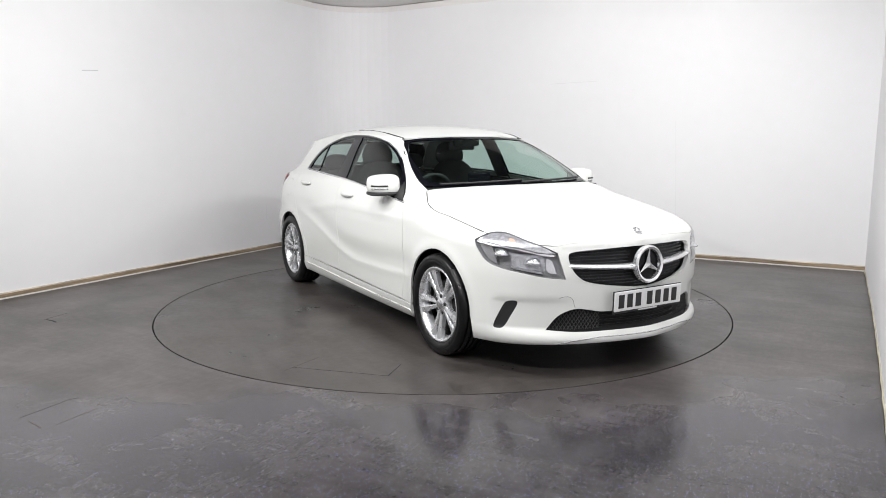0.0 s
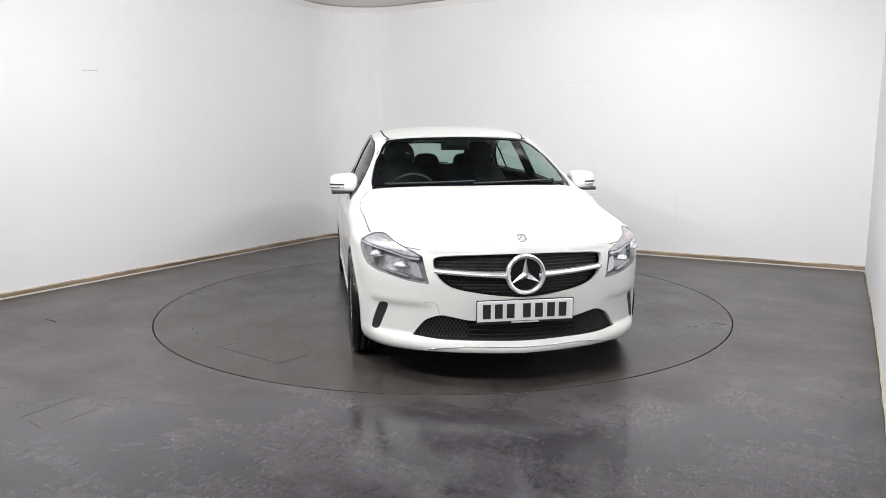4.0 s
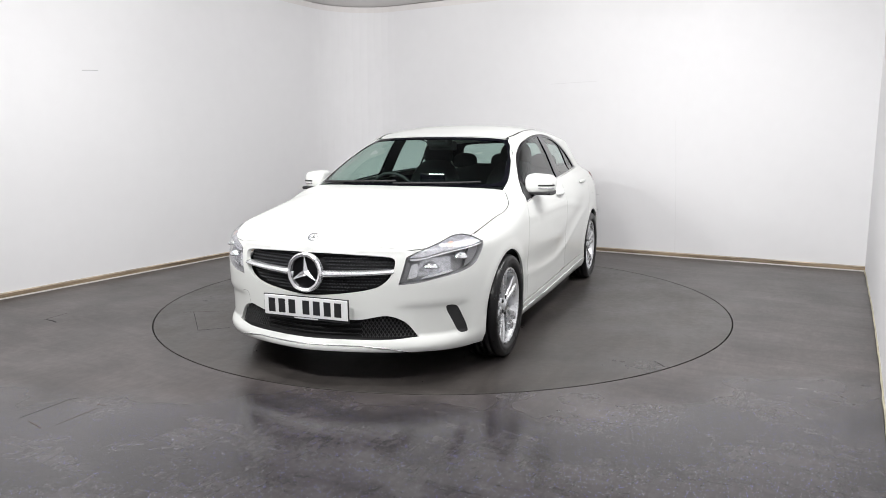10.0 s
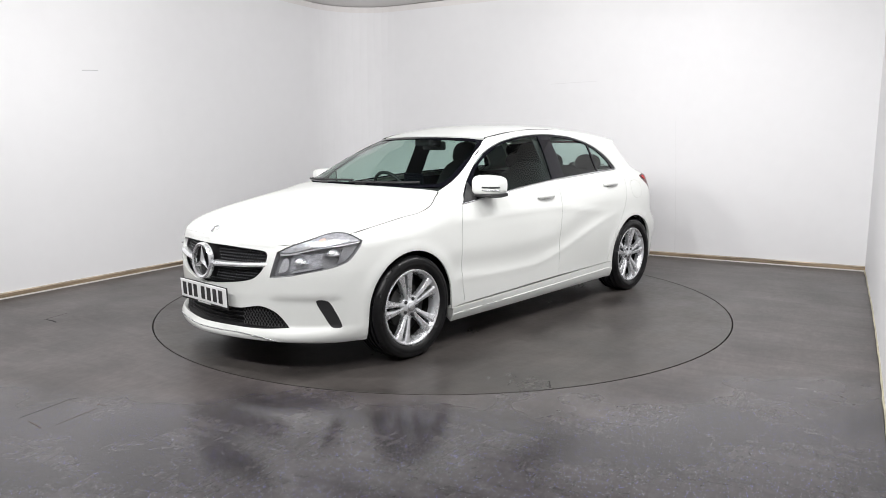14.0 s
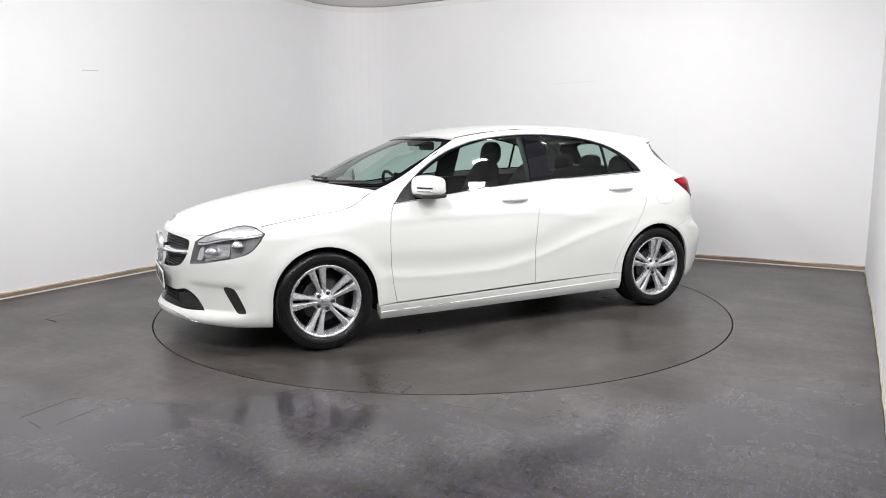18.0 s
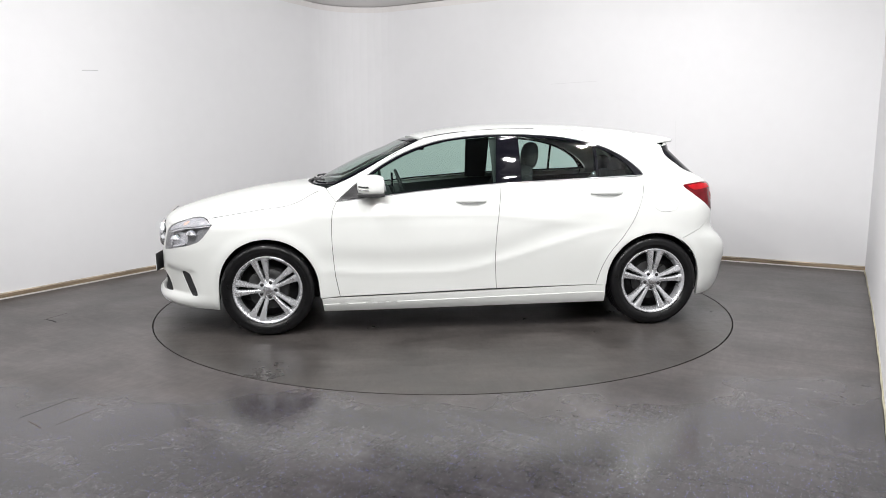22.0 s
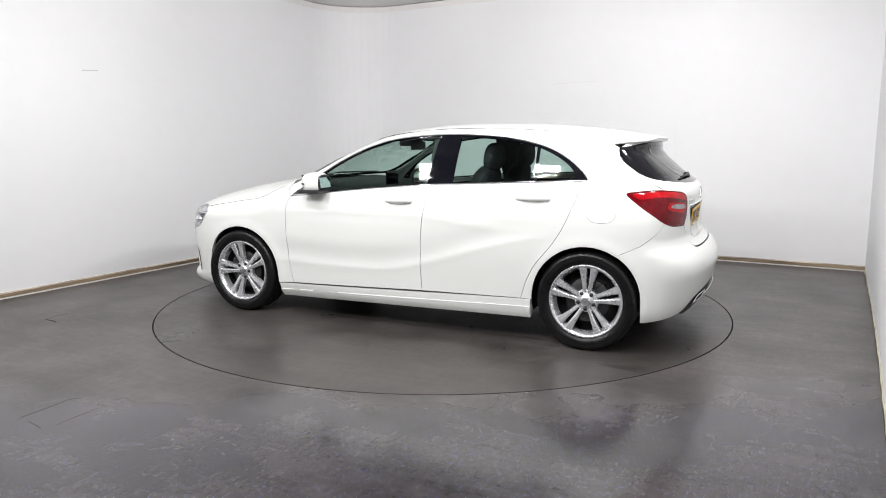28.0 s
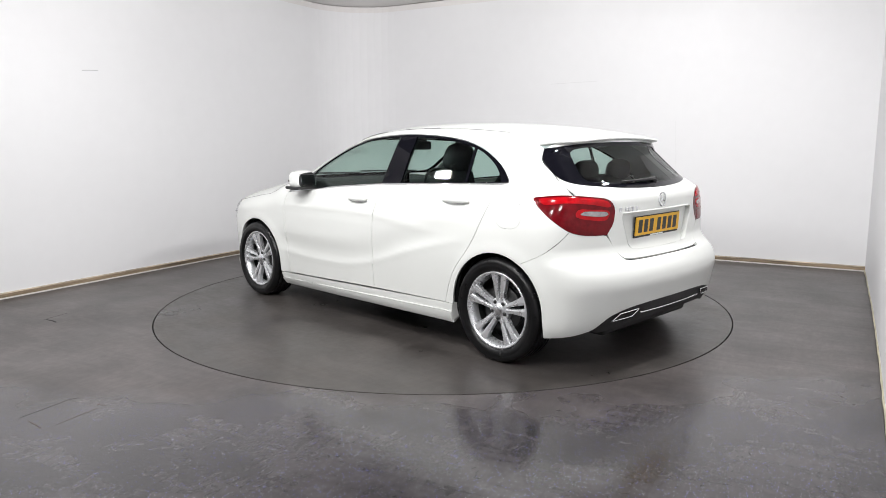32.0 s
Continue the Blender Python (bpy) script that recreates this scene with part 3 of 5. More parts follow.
def slab(bm, pts, y0, y1, bevel=0.0):
    """A prism over the closed outline pts of (x, z), from y0 to y1."""
    a = [bm.verts.new((x, y0, z)) for x, z in pts]
    b = [bm.verts.new((x, y1, z)) for x, z in pts]
    n = len(pts)
    fs = [bm.faces.new((a[i], a[(i + 1) % n], b[(i + 1) % n], b[i])) for i in range(n)]
    fs += [bm.faces.new(a[::-1]), bm.faces.new(b)]
    bmesh.ops.recalc_face_normals(bm, faces=fs)
    if bevel:
        bmesh.ops.bevel(bm, geom=list({e for f in fs for e in f.edges}), offset=bevel, segments=2, affect="EDGES", profile=0.5)
    return bm


# ---- turntable ----
turntable = new("turntable")
tagged(turntable, "round vinyl-covered turntable flush with the floor", "turntable")
bm = bmesh.new()
top = [bm.verts.new(((DISC_R - 0.006) * math.cos(2 * math.pi * k / 240), (DISC_R - 0.006) * math.sin(2 * math.pi * k / 240), 0)) for k in range(240)]
bm.faces.new(top)
part("deck", bm, M_DECK, turntable)
bm = bmesh.new()
ring = [[bm.verts.new((r * math.cos(2 * math.pi * k / 240), r * math.sin(2 * math.pi * k / 240), z)) for k in range(240)] for r, z in
        ((DISC_R - 0.006, 0.0), (DISC_R - 0.0045, 0.002), (DISC_R - 0.0035, 0.0), (DISC_R - 0.0035, -0.08))]
for a, b in zip(ring, ring[1:]):
    for k in range(240):
        bm.faces.new((a[k], b[k], b[(k + 1) % 240], a[(k + 1) % 240]))
part("edge_band", bm, M_STEEL, turntable, "thin dark steel edge band")

# ---- the car ----
car = new("car")
tagged(car, "white five-door hatchback car with silver alloy wheels, parked on the turntable", "car")
FRONT_HUB, REAR_HUB, HUB_Z = 1.286, -1.413, 0.315


def arch(cx, r=0.347, flare=0.025):
    pts = [(cx + (r + flare), -0.05), (cx + r + flare * 0.7, 0.15), (cx + r, HUB_Z)]
    pts += [(cx + r * math.cos(t), HUB_Z + r * math.sin(t)) for t in (radians(7.5 * k) for k in range(1, 24))]
    pts += [(cx - r, HUB_Z), (cx - r - flare * 0.7, 0.15), (cx - r - flare, -0.05)]
    a = np.array(pts)
    return np.c_[a[:, 0], np.full(len(a), 0.88), a[:, 1]]


def mirror_loop(h):
    return np.asarray(h) * (1, -1, 1)


HEADLIGHT = [(30.3, 0.558, 1), (33.0, 0.703, 1), (38, 0.74), (44, 0.773), (51.0, 0.804), (57.0, 0.800), (62.1, 0.760, 1), (60.5, 0.715), (56.9, 0.65), (51.5, 0.616), (43.9, 0.592), (36.8, 0.569)]
GRILLE = [(0, 0.722), (15.2, 0.718), (26.0, 0.709), (29.2, 0.695), (29.2, 0.655), (27.2, 0.59), (23.2, 0.541), (12.8, 0.508), (0, 0.492)]
LOW_GRILLE = [(0, 0.372), (13, 0.370), (18, 0.370), (23.0, 0.385), (26.5, 0.392), (30.2, 0.375), (33.0, 0.345), (36.6, 0.272, 1), (25.8, 0.262), (12.9, 0.262), (0, 0.262)]
INTAKE = [(45.8, 0.428), (49.5, 0.426), (51.8, 0.37), (54.2, 0.275), (52.6, 0.268), (50.6, 0.276), (48.4, 0.335)]


def lay(surf, pts, step=0.015):
    """An outline's points on the form."""
    l = loop(pts, surf[2], step)
    return surf[0](np.c_[l[:, 0] / surf[2], l[:, 1]])


headlight_3d = lay(FRONT, HEADLIGHT)
grille_3d, low_grille_3d, intake_3d = lay(FRONT, both(GRILLE)), lay(FRONT, both(LOW_GRILLE)), lay(FRONT, INTAKE)
arch_f, arch_r = arch(FRONT_HUB), arch(REAR_HUB)

edge = on_front(np.array([(0.0, 0.764), (5.0, 0.764), (11.0, 0.763), (18.0, 0.759), (24.0, 0.753), (30.0, 0.744), (34.0, 0.732)]))
BONNET_FRONT = [(float(x) - 0.002, float(y)) for x, y, z in edge] + [(1.90, 0.655), (1.78, 0.73)]
BONNET_SIDE = [(1.69, 0.770, 1), (1.55, 0.781), (1.42, 0.785), (1.305, 0.789), (1.12, 0.801), (1.05, 0.795), (0.985, 0.766), (0.93, 0.737), (0.885, 0.702, 1)]
BONNET = BONNET_FRONT + BONNET_SIDE + [(0.975, 0.545), (1.03, 0.33), (1.052, 0.13), (1.056, 0.0)]
sheet("bonnet", skin(TOP_SKIN, both_y(BONNET), [headlight_3d, mirror_loop(headlight_3d)], 0.024, 0.0005), M_PAINT, car)

seam = on_top(np.array(BONNET_FRONT))
seam = inv_front(seam)
BUMPER = [tuple(q) for q in seam] + [(60.0, 0.80, 1), (63.5, 0.70, 1), (70.8, 0.587, 1), (80, 0.45, 1), (74, 0.165, 1), (62.4, 0.176), (50, 0.182), (36, 0.192), (20, 0.198), (0, 0.200)]
BUMPER[0] = (0.0, BUMPER[0][1])
front_bumper = sheet("front_bumper", skin(FRONT, both(BUMPER), [headlight_3d, mirror_loop(headlight_3d), grille_3d, low_grille_3d, intake_3d, mirror_loop(intake_3d),
                                                               arch_f, mirror_loop(arch_f)], 0.024, 0.0006, 0.022), M_PAINT, car)

DOOR_FRONT = [(0.800, 0.258, 1), (0.828, 0.40), (0.845, 0.60), (0.846, 0.74), (0.838, 0.84), (0.812, 0.906, 1)]
SPLIT = [(-0.318, 1.012, 1), (-0.306, 0.91), (-0.290, 0.79), (-0.275, 0.62), (-0.272, 0.45), (-0.280, 0.290, 1)]
REAR_EDGE = [(-1.335, 1.052, 1), (-1.338, 0.99), (-1.322, 0.921), (-1.258, 0.766), (-1.184, 0.649), (-1.085, 0.525), (-1.03, 0.42), (-0.991, 0.301, 1)]
wing_top = [(float(q[0]), float(q[2])) for q in on_top(np.array([q[:2] for q in BONNET_SIDE]))][::-1]
WING = DOOR_FRONT + [(*wing_top[0], 1)] + wing_top[1:-1] + [(*wing_top[-1], 1), (1.72, 0.775, 1), (1.665, 0.70, 1), (1.512, 0.587, 1), (1.45, 0.45, 1), (0.95, 0.245, 1)]
pair("front_wing", skin(SIDE, WING, [headlight_3d, arch_f]), M_PAINT)
BELT = [(0.65, 0.923), (0.487, 0.940), (0.175, 0.973), (-0.1, 0.996)]
front_doors = pair("front_door", skin(SIDE, DOOR_FRONT + BELT + SPLIT), M_PAINT)
back_doors = pair("rear_door", skin(SIDE, SPLIT[::-1] + [(-0.45, 1.018), (-0.75, 1.031), (-1.017, 1.041)] + REAR_EDGE), M_PAINT)
sills = pair("sill", skin(SIDE, [(0.925, 0.246, 1), (-0.991, 0.300), (-1.06, 0.302, 1), (-1.06, 0.180, 1), (0.915, 0.156, 1)], [], 0.028, 0.0015, 0.05, 0.004), M_PAINT)
pair("sill_ledge", skin(SIDE, [(0.918, 0.205, 1), (-1.055, 0.252, 1), (-1.055, 0.181, 1), (0.912, 0.157, 1)], [], 0.02, 0.0, 0.03, 0.011), M_PAINT, sills)

DLO_TOP = [(-1.372, 1.062), (-1.327, 1.119), (-1.256, 1.178), (-1.162, 1.233), (-1.09, 1.264), (-1.020, 1.286), (-0.894, 1.315), (-0.74, 1.336), (-0.583, 1.348), (-0.467, 1.353), (-0.357, 1.354), (-0.18, 1.347),
           (0.017, 1.326), (0.174, 1.292), (0.332, 1.236), (0.491, 1.155), (0.651, 1.045), (0.760, 0.955)]
TAILLIGHT = [(59.2, 0.988), (56.1, 1.001), (48.7, 1.011), (39.2, 0.999), (33.2, 0.981), (30.6, 0.935), (31.0, 0.85), (33.9, 0.780, 1), (41.5, 0.786), (47.1, 0.808), (52.2, 0.866), (56.8, 0.935)]
taillight_3d = lay(REAR, TAILLIGHT)
FUEL = (-1.493, 0.885)
fuel_loop = [(FUEL[0] + 0.092 * math.copysign(abs(math.cos(t)) ** 0.75, math.cos(t)), FUEL[1] + 0.076 * math.copysign(abs(math.sin(t)) ** 0.75, math.sin(t))) for t in (2 * math.pi * k / 28 for k in range(28))]
fuel_3d = lay(SIDE, fuel_loop)
REAR_GLASS = [(0.0, 1.300), (0.25, 1.297), (0.45, 1.288), (0.600, 1.266, 1), (0.640, 1.20), (0.660, 1.12), (0.655, 1.085), (0.62, 1.066), (0.52, 1.052), (0.30, 1.035), (0.0, 1.028)]


def on_tail(a):
    """(y, z) to the tail from within."""
    a = np.asarray(a, float)
    o = np.c_[np.full(len(a), -1.0), a]
    return solve(o, np.tile((-1.0, 0.0, 0.0), (len(a), 1)), 1.4)


TAIL = (on_tail, inv_screen, 1.0)
HATCH_TOP = [(0.0, 1.315), (0.3, 1.310), (0.555, 1.290)]
HATCH_SIDE = [(0.600, 1.266, 1), (0.640, 1.20), (0.660, 1.12), (0.668, 1.085), (0.685, 1.04), (0.700, 1.000, 1)]
HATCH = HATCH_TOP + HATCH_SIDE + [(0.60, 0.93, 1), (0.528, 0.779, 1), (0.44, 0.650), (0.40, 0.640), (0.30, 0.636), (0.0, 0.634)]
BUMPER_SEAM = [(-1.875, 0.86, 1), (-1.85, 0.795), (-1.82, 0.752), (-1.74, 0.683), (-1.61, 0.620, 1)]
hatch_side = [(float(q[0]), float(q[2])) for q in on_tail(np.array([q[:2] for q in HATCH_SIDE]))]
roof_edge = [(x, float(roof_z(x)) - 0.040) for x in (0.20, 0.1, 0.0, -0.2, -0.5, -0.8, -1.1, -1.3)]
BODY_SIDE = [(*wing_top[0], 1), (0.74, 1.050), (0.61, 1.118), (0.42, 1.225), (0.25, 1.306, 1)] + roof_edge + [(-1.40, float(roof_z(-1.4)) - 0.04, 1), (-1.44, 1.325), (*hatch_side[0], 1)] + hatch_side[1:-1] + [(*hatch_side[-1], 1)] + BUMPER_SEAM + [
             (-1.50, 0.40, 1), (-1.06, 0.301, 1)] + REAR_EDGE[::-1] + DLO_TOP + [(0.812, 0.906, 1)]
BODY_SIDE[-2 - len(DLO_TOP)] = (-1.335, 1.052, 1)
pair("body_side", skin(SIDE, BODY_SIDE, [arch_r, taillight_3d, fuel_3d], 0.024), M_PAINT)
pair("fuel_flap", skin(SIDE, fuel_loop, [], 0.03, 0.0016, 0.01), M_PAINT)

# roof
ROOF_FRONT = [(0.302, 0.0), (0.290, 0.2), (0.262, 0.38), (0.243, 0.455, 1)]
side_y = [(x, float(upper_y(x, roof_z(x) - 0.040)) - 0.004) for x in (0.20, 0.1, 0.0, -0.3, -0.6, -0.9, -1.2)]
ROOF = ROOF_FRONT + side_y + [(-1.385, float(upper_y(-1.385, roof_z(-1.385) - 0.04)) - 0.004, 1), (-1.42, 0.2), (-1.43, 0.0)]
sheet("roof", skin(ROOF_SKIN, both_y(ROOF), [], 0.035), M_PAINT, car)

# tailgate and rear bumper
glass_3d = lay(TAIL, both(REAR_GLASS))
PLATE_BAY = [(0.0, 0.893), (0.27, 0.893), (0.405, 0.888), (0.375, 0.78), (0.34, 0.70), (0.30, 0.682), (0.0, 0.676)]
bay_3d = lay(TAIL, both(PLATE_BAY))
tailgate = sheet("tailgate", skin(TAIL, both(HATCH), [glass_3d, taillight_3d, mirror_loop(taillight_3d), bay_3d], 0.024), M_PAINT, car)
sheet("plate_recess", skin(TAIL, both(PLATE_BAY), [], 0.03, 0.0, -0.034, -0.032), M_PAINT, tailgate)
rear_seam = inv_rear(on_side(np.array([q[:2] for q in BUMPER_SEAM])))
rear_seam = [(*rear_seam[0], 1)] + [tuple(q) for q in rear_seam[1:-1]] + [(*rear_seam[-1], 1)]
TAIL_BUMPER = [(0, 0.631), (20.2, 0.631), (25.5, 0.634), (27.3, 0.642), (33.9, 0.774, 1), *rear_seam, (78, 0.5, 1), (76, 0.20, 1), (55, 0.205), (41, 0.255), (34, 0.335),
               (24, 0.372), (0, 0.383)]
sheet("rear_bumper", skin(REAR, both(TAIL_BUMPER), [taillight_3d, mirror_loop(taillight_3d), arch_r, mirror_loop(arch_r)], 0.026, 0.0007, 0.02), M_PAINT, car)
DIFFUSER = [(0, 0.380), (24, 0.369), (34, 0.332), (40.5, 0.258), (37, 0.235), (26, 0.27), (0, 0.28)]
diffuser = sheet("diffuser", skin(REAR, both(DIFFUSER), [], 0.03, 0, 0.05, -0.004), M_BLACK, car, "black plastic rear diffuser")

# glass
WIND = [(0.0, 1.340), (0.25, 1.337), (0.45, 1.328), (0.555, 1.312, 1), (0.632, 1.225), (0.675, 1.118), (0.697, 1.05), (0.700, 1.012, 1), (0.5, 1.006), (0.25, 1.004), (0.0, 1.004)]
WIND_IN = [(0.0, 1.322), (0.25, 1.319), (0.43, 1.310), (0.525, 1.297), (0.607, 1.217), (0.650, 1.118), (0.668, 1.06), (0.652, 1.032), (0.5, 1.026), (0.25, 1.024), (0.0, 1.024)]
windscreen = sheet("windscreen", skin(SCREEN, both(WIND), [], 0.05, 0.003, 0.004, -0.004), M_GLASS, car)
wind_in = lay(SCREEN, both(WIND_IN))
sheet("windscreen_surround", skin(SCREEN, both(WIND), [wind_in], 0.03, 0.003, 0.006, -0.0015), M_BLACK_GLOSS, windscreen, "black ceramic edge band")
rear_window = sheet("rear_window", skin(TAIL, both(REAR_GLASS), [], 0.04, 0.002, 0.004, -0.004), M_DARKGLASS, tailgate, "dark tinted rear window")
RG_IN = [(0.0, 1.275), (0.25, 1.272), (0.43, 1.262), (0.485, 1.24), (0.53, 1.15), (0.545, 1.10), (0.53, 1.080), (0.30, 1.062), (0.0, 1.055)]
sheet("window_surround", skin(TAIL, both(REAR_GLASS), [lay(TAIL, both(RG_IN))], 0.03, 0.002, 0.006, -0.0015), M_BLACK_GLOSS, rear_window, "gloss black window surround")

LOW_LINE = [(0.800, 0.913), (0.65, 0.927), (0.487, 0.944), (0.175, 0.977), (-0.1, 1.000), (-0.318, 1.016), (-0.45, 1.022), (-0.75, 1.035), (-1.017, 1.045), (-1.366, 1.058)]
side_frame = [(0.803, 0.913, 1)] + LOW_LINE[1:-1] + [(-1.368, 1.057, 1)] + DLO_TOP + []
FRONT_PANE = [(0.60, 0.942, 1), (0.487, 0.953), (0.175, 0.986), (-0.1, 1.008), (-0.285, 1.024, 1), (-0.298, 1.18), (-0.314, 1.336, 1), (-0.18, 1.333), (0.017, 1.311), (0.174, 1.278), (0.332, 1.221), (0.47, 1.150), (0.565, 1.085), (0.605, 1.03, 1)]
QUARTER_LINE = -1.028
REAR_PANE = [(-0.470, 1.031, 1), (-0.75, 1.042), (QUARTER_LINE + 0.004, 1.052, 1), (QUARTER_LINE + 0.01, 1.270, 1), (-0.894, 1.301), (-0.74, 1.322), (-0.583, 1.333), (-0.470, 1.337, 1)]
QUARTER_PANE = [(QUARTER_LINE - 0.014, 1.053, 1), (-1.312, 1.065, 1), (-1.266, 1.128), (-1.205, 1.180), (-1.12, 1.230), (QUARTER_LINE - 0.010, 1.265, 1)]
panes = [lay(SIDE, q) for q in (FRONT_PANE, REAR_PANE, QUARTER_PANE)]
pair("window_frame", skin(SIDE, side_frame, panes, 0.03, 0.003, 0.01, -0.003), M_BLACK_GLOSS, None, "gloss black window surround and pillar")
pair("door_window", skin(SIDE, FRONT_PANE, [], 0.05, -0.004, 0, -0.010), M_GLASS, front_doors)
pair("door_window", skin(SIDE, REAR_PANE, [], 0.05, -0.004, 0, -0.010), M_TINT, back_doors)
pair("quarter_window", skin(SIDE, QUARTER_PANE, [], 0.05, -0.004, 0, -0.010), M_TINT, back_doors)
strip = on_side(np.array(LOW_LINE))
for s in (1, -1):
    bm = bmesh.new()
    tube(bm, [(x, s * (y + 0.0015), z) for x, y, z in strip], 0.0055, 6)
    cpart("waist_strip", bm, M_CHROME, car, "thin chrome strip under the windows")

# ---- wheels ----
def wheel_at(x, y, spin, turned):
    return pose(x, y + CAR_Y, HUB_Z, 0, 0, 180 if turned else 0) @ pose(0, 0, 0, 0, spin, 0)


def build_wheel():
    """The rim with its tyre, five pairs of spokes, cap, bolts and brake; outer face towards +y."""
    bm = bmesh.new()
    lathe(bm, [(0.200, 0.028), (0.203, 0.055), (0.210, 0.078), (0.2165, 0.088), (0.222, 0.094), (0.229, 0.0965), (0.2335, 0.093), (0.234, 0.086), (0.226, 0.080), (0.222, 0.06)], 96)
    rim = cpart("wheel", bm, M_ALLOY, car, "silver alloy wheel with five double spokes")
    bm = bmesh.new()
    lathe(bm, [(0.225, 0.082), (0.236, 0.094), (0.243, 0.101), (0.256, 0.107), (0.275, 0.1105), (0.277, 0.1095), (0.279, 0.1105), (0.295, 0.107), (0.304, 0.100), (0.310, 0.091), (0.3145, 0.078),
               (0.3155, 0.064), (0.308, 0.062), (0.308, 0.055), (0.3155, 0.053), (0.316, 0.022), (0.308, 0.020), (0.308, 0.012), (0.316, 0.010), (0.316, -0.010), (0.308, -0.012), (0.308, -0.020), (0.316, -0.022),
               (0.3155, -0.053), (0.308, -0.055), (0.308, -0.062), (0.3155, -0.064), (0.3145, -0.078), (0.304, -0.100), (0.275, -0.1105), (0.236, -0.10), (0.222, -0.09)], 96)
    cpart("tyre", bm, M_RUBBER, rim, "black road tyre")
    # inner barrel: shade behind the spokes is put in with a darker metal
    bm = bmesh.new()
    lathe(bm, [(0.222, -0.10), (0.205, -0.085), (0.198, -0.02), (0.1998, 0.028)], 64)
    cpart("barrel", bm, M_DISC, rim, "inner barrel of the rim, its shade put in as a darker colour")
    for k in range(5):
        for s in (-1, 1):
            bm = bmesh.new()
            rows = []
            for r, mid, w, y in ((0.040, 0.012, 0.024, 0.066), (0.085, 0.0180, 0.027, 0.072), (0.125, 0.0235, 0.030, 0.0785), (0.170, 0.0305, 0.040, 0.0835), (0.205, 0.036, 0.050, 0.087), (0.2225, 0.039, 0.056, 0.0885)):
                c = s * mid
                lo, hi = c - w / 2, c + w / 2
                inner = lo if s > 0 else hi
                ridge = inner + (hi - lo) * (0.30 if s > 0 else -0.30)
                rows.append([bm.verts.new(q) for q in ((lo, y - 0.034, r), (lo, y - 0.006, r), (lo + w * 0.08, y - 0.001, r), (ridge, y + 0.002, r), (hi - w * 0.08, y - 0.001, r), (hi, y - 0.006, r), (hi, y - 0.034, r))])
            for a, b in zip(rows, rows[1:]):
                for i in range(7):
                    bm.faces.new((a[i], a[(i + 1) % 7], b[(i + 1) % 7], b[i]))
            bm.faces.new(rows[0])
            bm.faces.new(rows[-1])
            bmesh.ops.recalc_face_normals(bm, faces=bm.faces)
            bmesh.ops.transform(bm, matrix=pose(0, 0, 0, 0, 72 * k, 0), verts=bm.verts)
            cpart("spoke", bm, M_ALLOY, rim, smooth=False)
    bm = bmesh.new()
    lathe(bm, [(0.0005, 0.078), (0.030, 0.078), (0.034, 0.074), (0.040, 0.0695), (0.064, 0.0675), (0.072, 0.064), (0.075, 0.055), (0.076, 0.03)], 48)
    cpart("hub", bm, M_ALLOY, rim)
    bm = bmesh.new()
    lathe(bm, [(0.0005, 0.0865), (0.018, 0.086), (0.027, 0.0835), (0.0305, 0.080)], 40)
    cpart("hub_cap", bm, M_SATIN, rim, "satin silver hub cap with a raised badge")
    for k in range(5):
        a = radians(72 * k + 36)
        bm = bmesh.new()
        lathe(bm, [(0.0005, 0.0755), (0.006, 0.0755), (0.0075, 0.0735), (0.0112, 0.0735), (0.0118, 0.072), (0.0118, 0.066)], 16)
        bmesh.ops.translate(bm, vec=(0.052 * math.sin(a), 0, 0.052 * math.cos(a)), verts=bm.verts)
        cpart("wheel_bolt", bm, M_BLACK, rim, "recessed dark wheel bolt")
    bm = bmesh.new()
    lathe(bm, [(0.07, 0.022), (0.072, 0.03), (0.080, 0.031), (0.138, 0.031), (0.140, 0.028), (0.140, 0.008), (0.138, 0.006), (0.07, 0.006)], 64)
    cpart("brake_disc", bm, M_DISC, rim, "dull steel brake disc")
    bm = bmesh.new()
    lathe(bm, [(0.0005, -0.02), (0.20, -0.02), (0.20, -0.04), (0.0005, -0.04)], 48)
    cpart("backplate", bm, M_BLACK, rim, "black brake backplate")
    return rim


wheel = build_wheel()
for i, (x, spin) in enumerate(((FRONT_HUB, 14), (REAR_HUB, -4))):
    m = wheel_at(x, 0.778, spin, False)
    if i == 0:
        wheel.matrix_basis = m
    else:
        copy_thing(wheel, m)
    copy_thing(wheel, wheel_at(x, -0.778, spin + 13, True))
for x, spin in ((FRONT_HUB, 0), (REAR_HUB, 0)):
    for s in (1, -1):
        bm = bmesh.new()
        slab(bm, [(0.075, -0.05), (0.135, -0.06), (0.148, 0.0), (0.135, 0.06), (0.075, 0.05)], -0.02, 0.045, 0.008)
        ob = cpart("brake_caliper", bm, M_DISC, car, "dull grey brake caliper")
        ob.location = (x, s * 0.772 + CAR_Y, HUB_Z)
        ob.rotation_euler = (0, radians(-25 if x > 0 else 205), 0 if s > 0 else math.pi)
        bm = bmesh.new()
        rows = []
        for t in np.linspace(radians(-14), radians(194), 33):
            rows.append([bm.verts.new((x + 0.353 * math.cos(t), s * y, HUB_Z + 0.353 * math.sin(t))) for y in (0.80, 0.70, 0.50)] + [bm.verts.new((x + 0.01 * math.cos(t), s * 0.50, HUB_Z + 0.01 * math.sin(t)))])
        for a, b in zip(rows, rows[1:]):
            for i in range(3):
                bm.faces.new((a[i], a[i + 1], b[i + 1], b[i]))
        cpart("arch_liner", bm, M_BLACK, car, "black wheel arch liner")

# ---- front end ----
back = skin(FRONT, both(GRILLE), [], 0.04, -0.012, 0, -0.045)
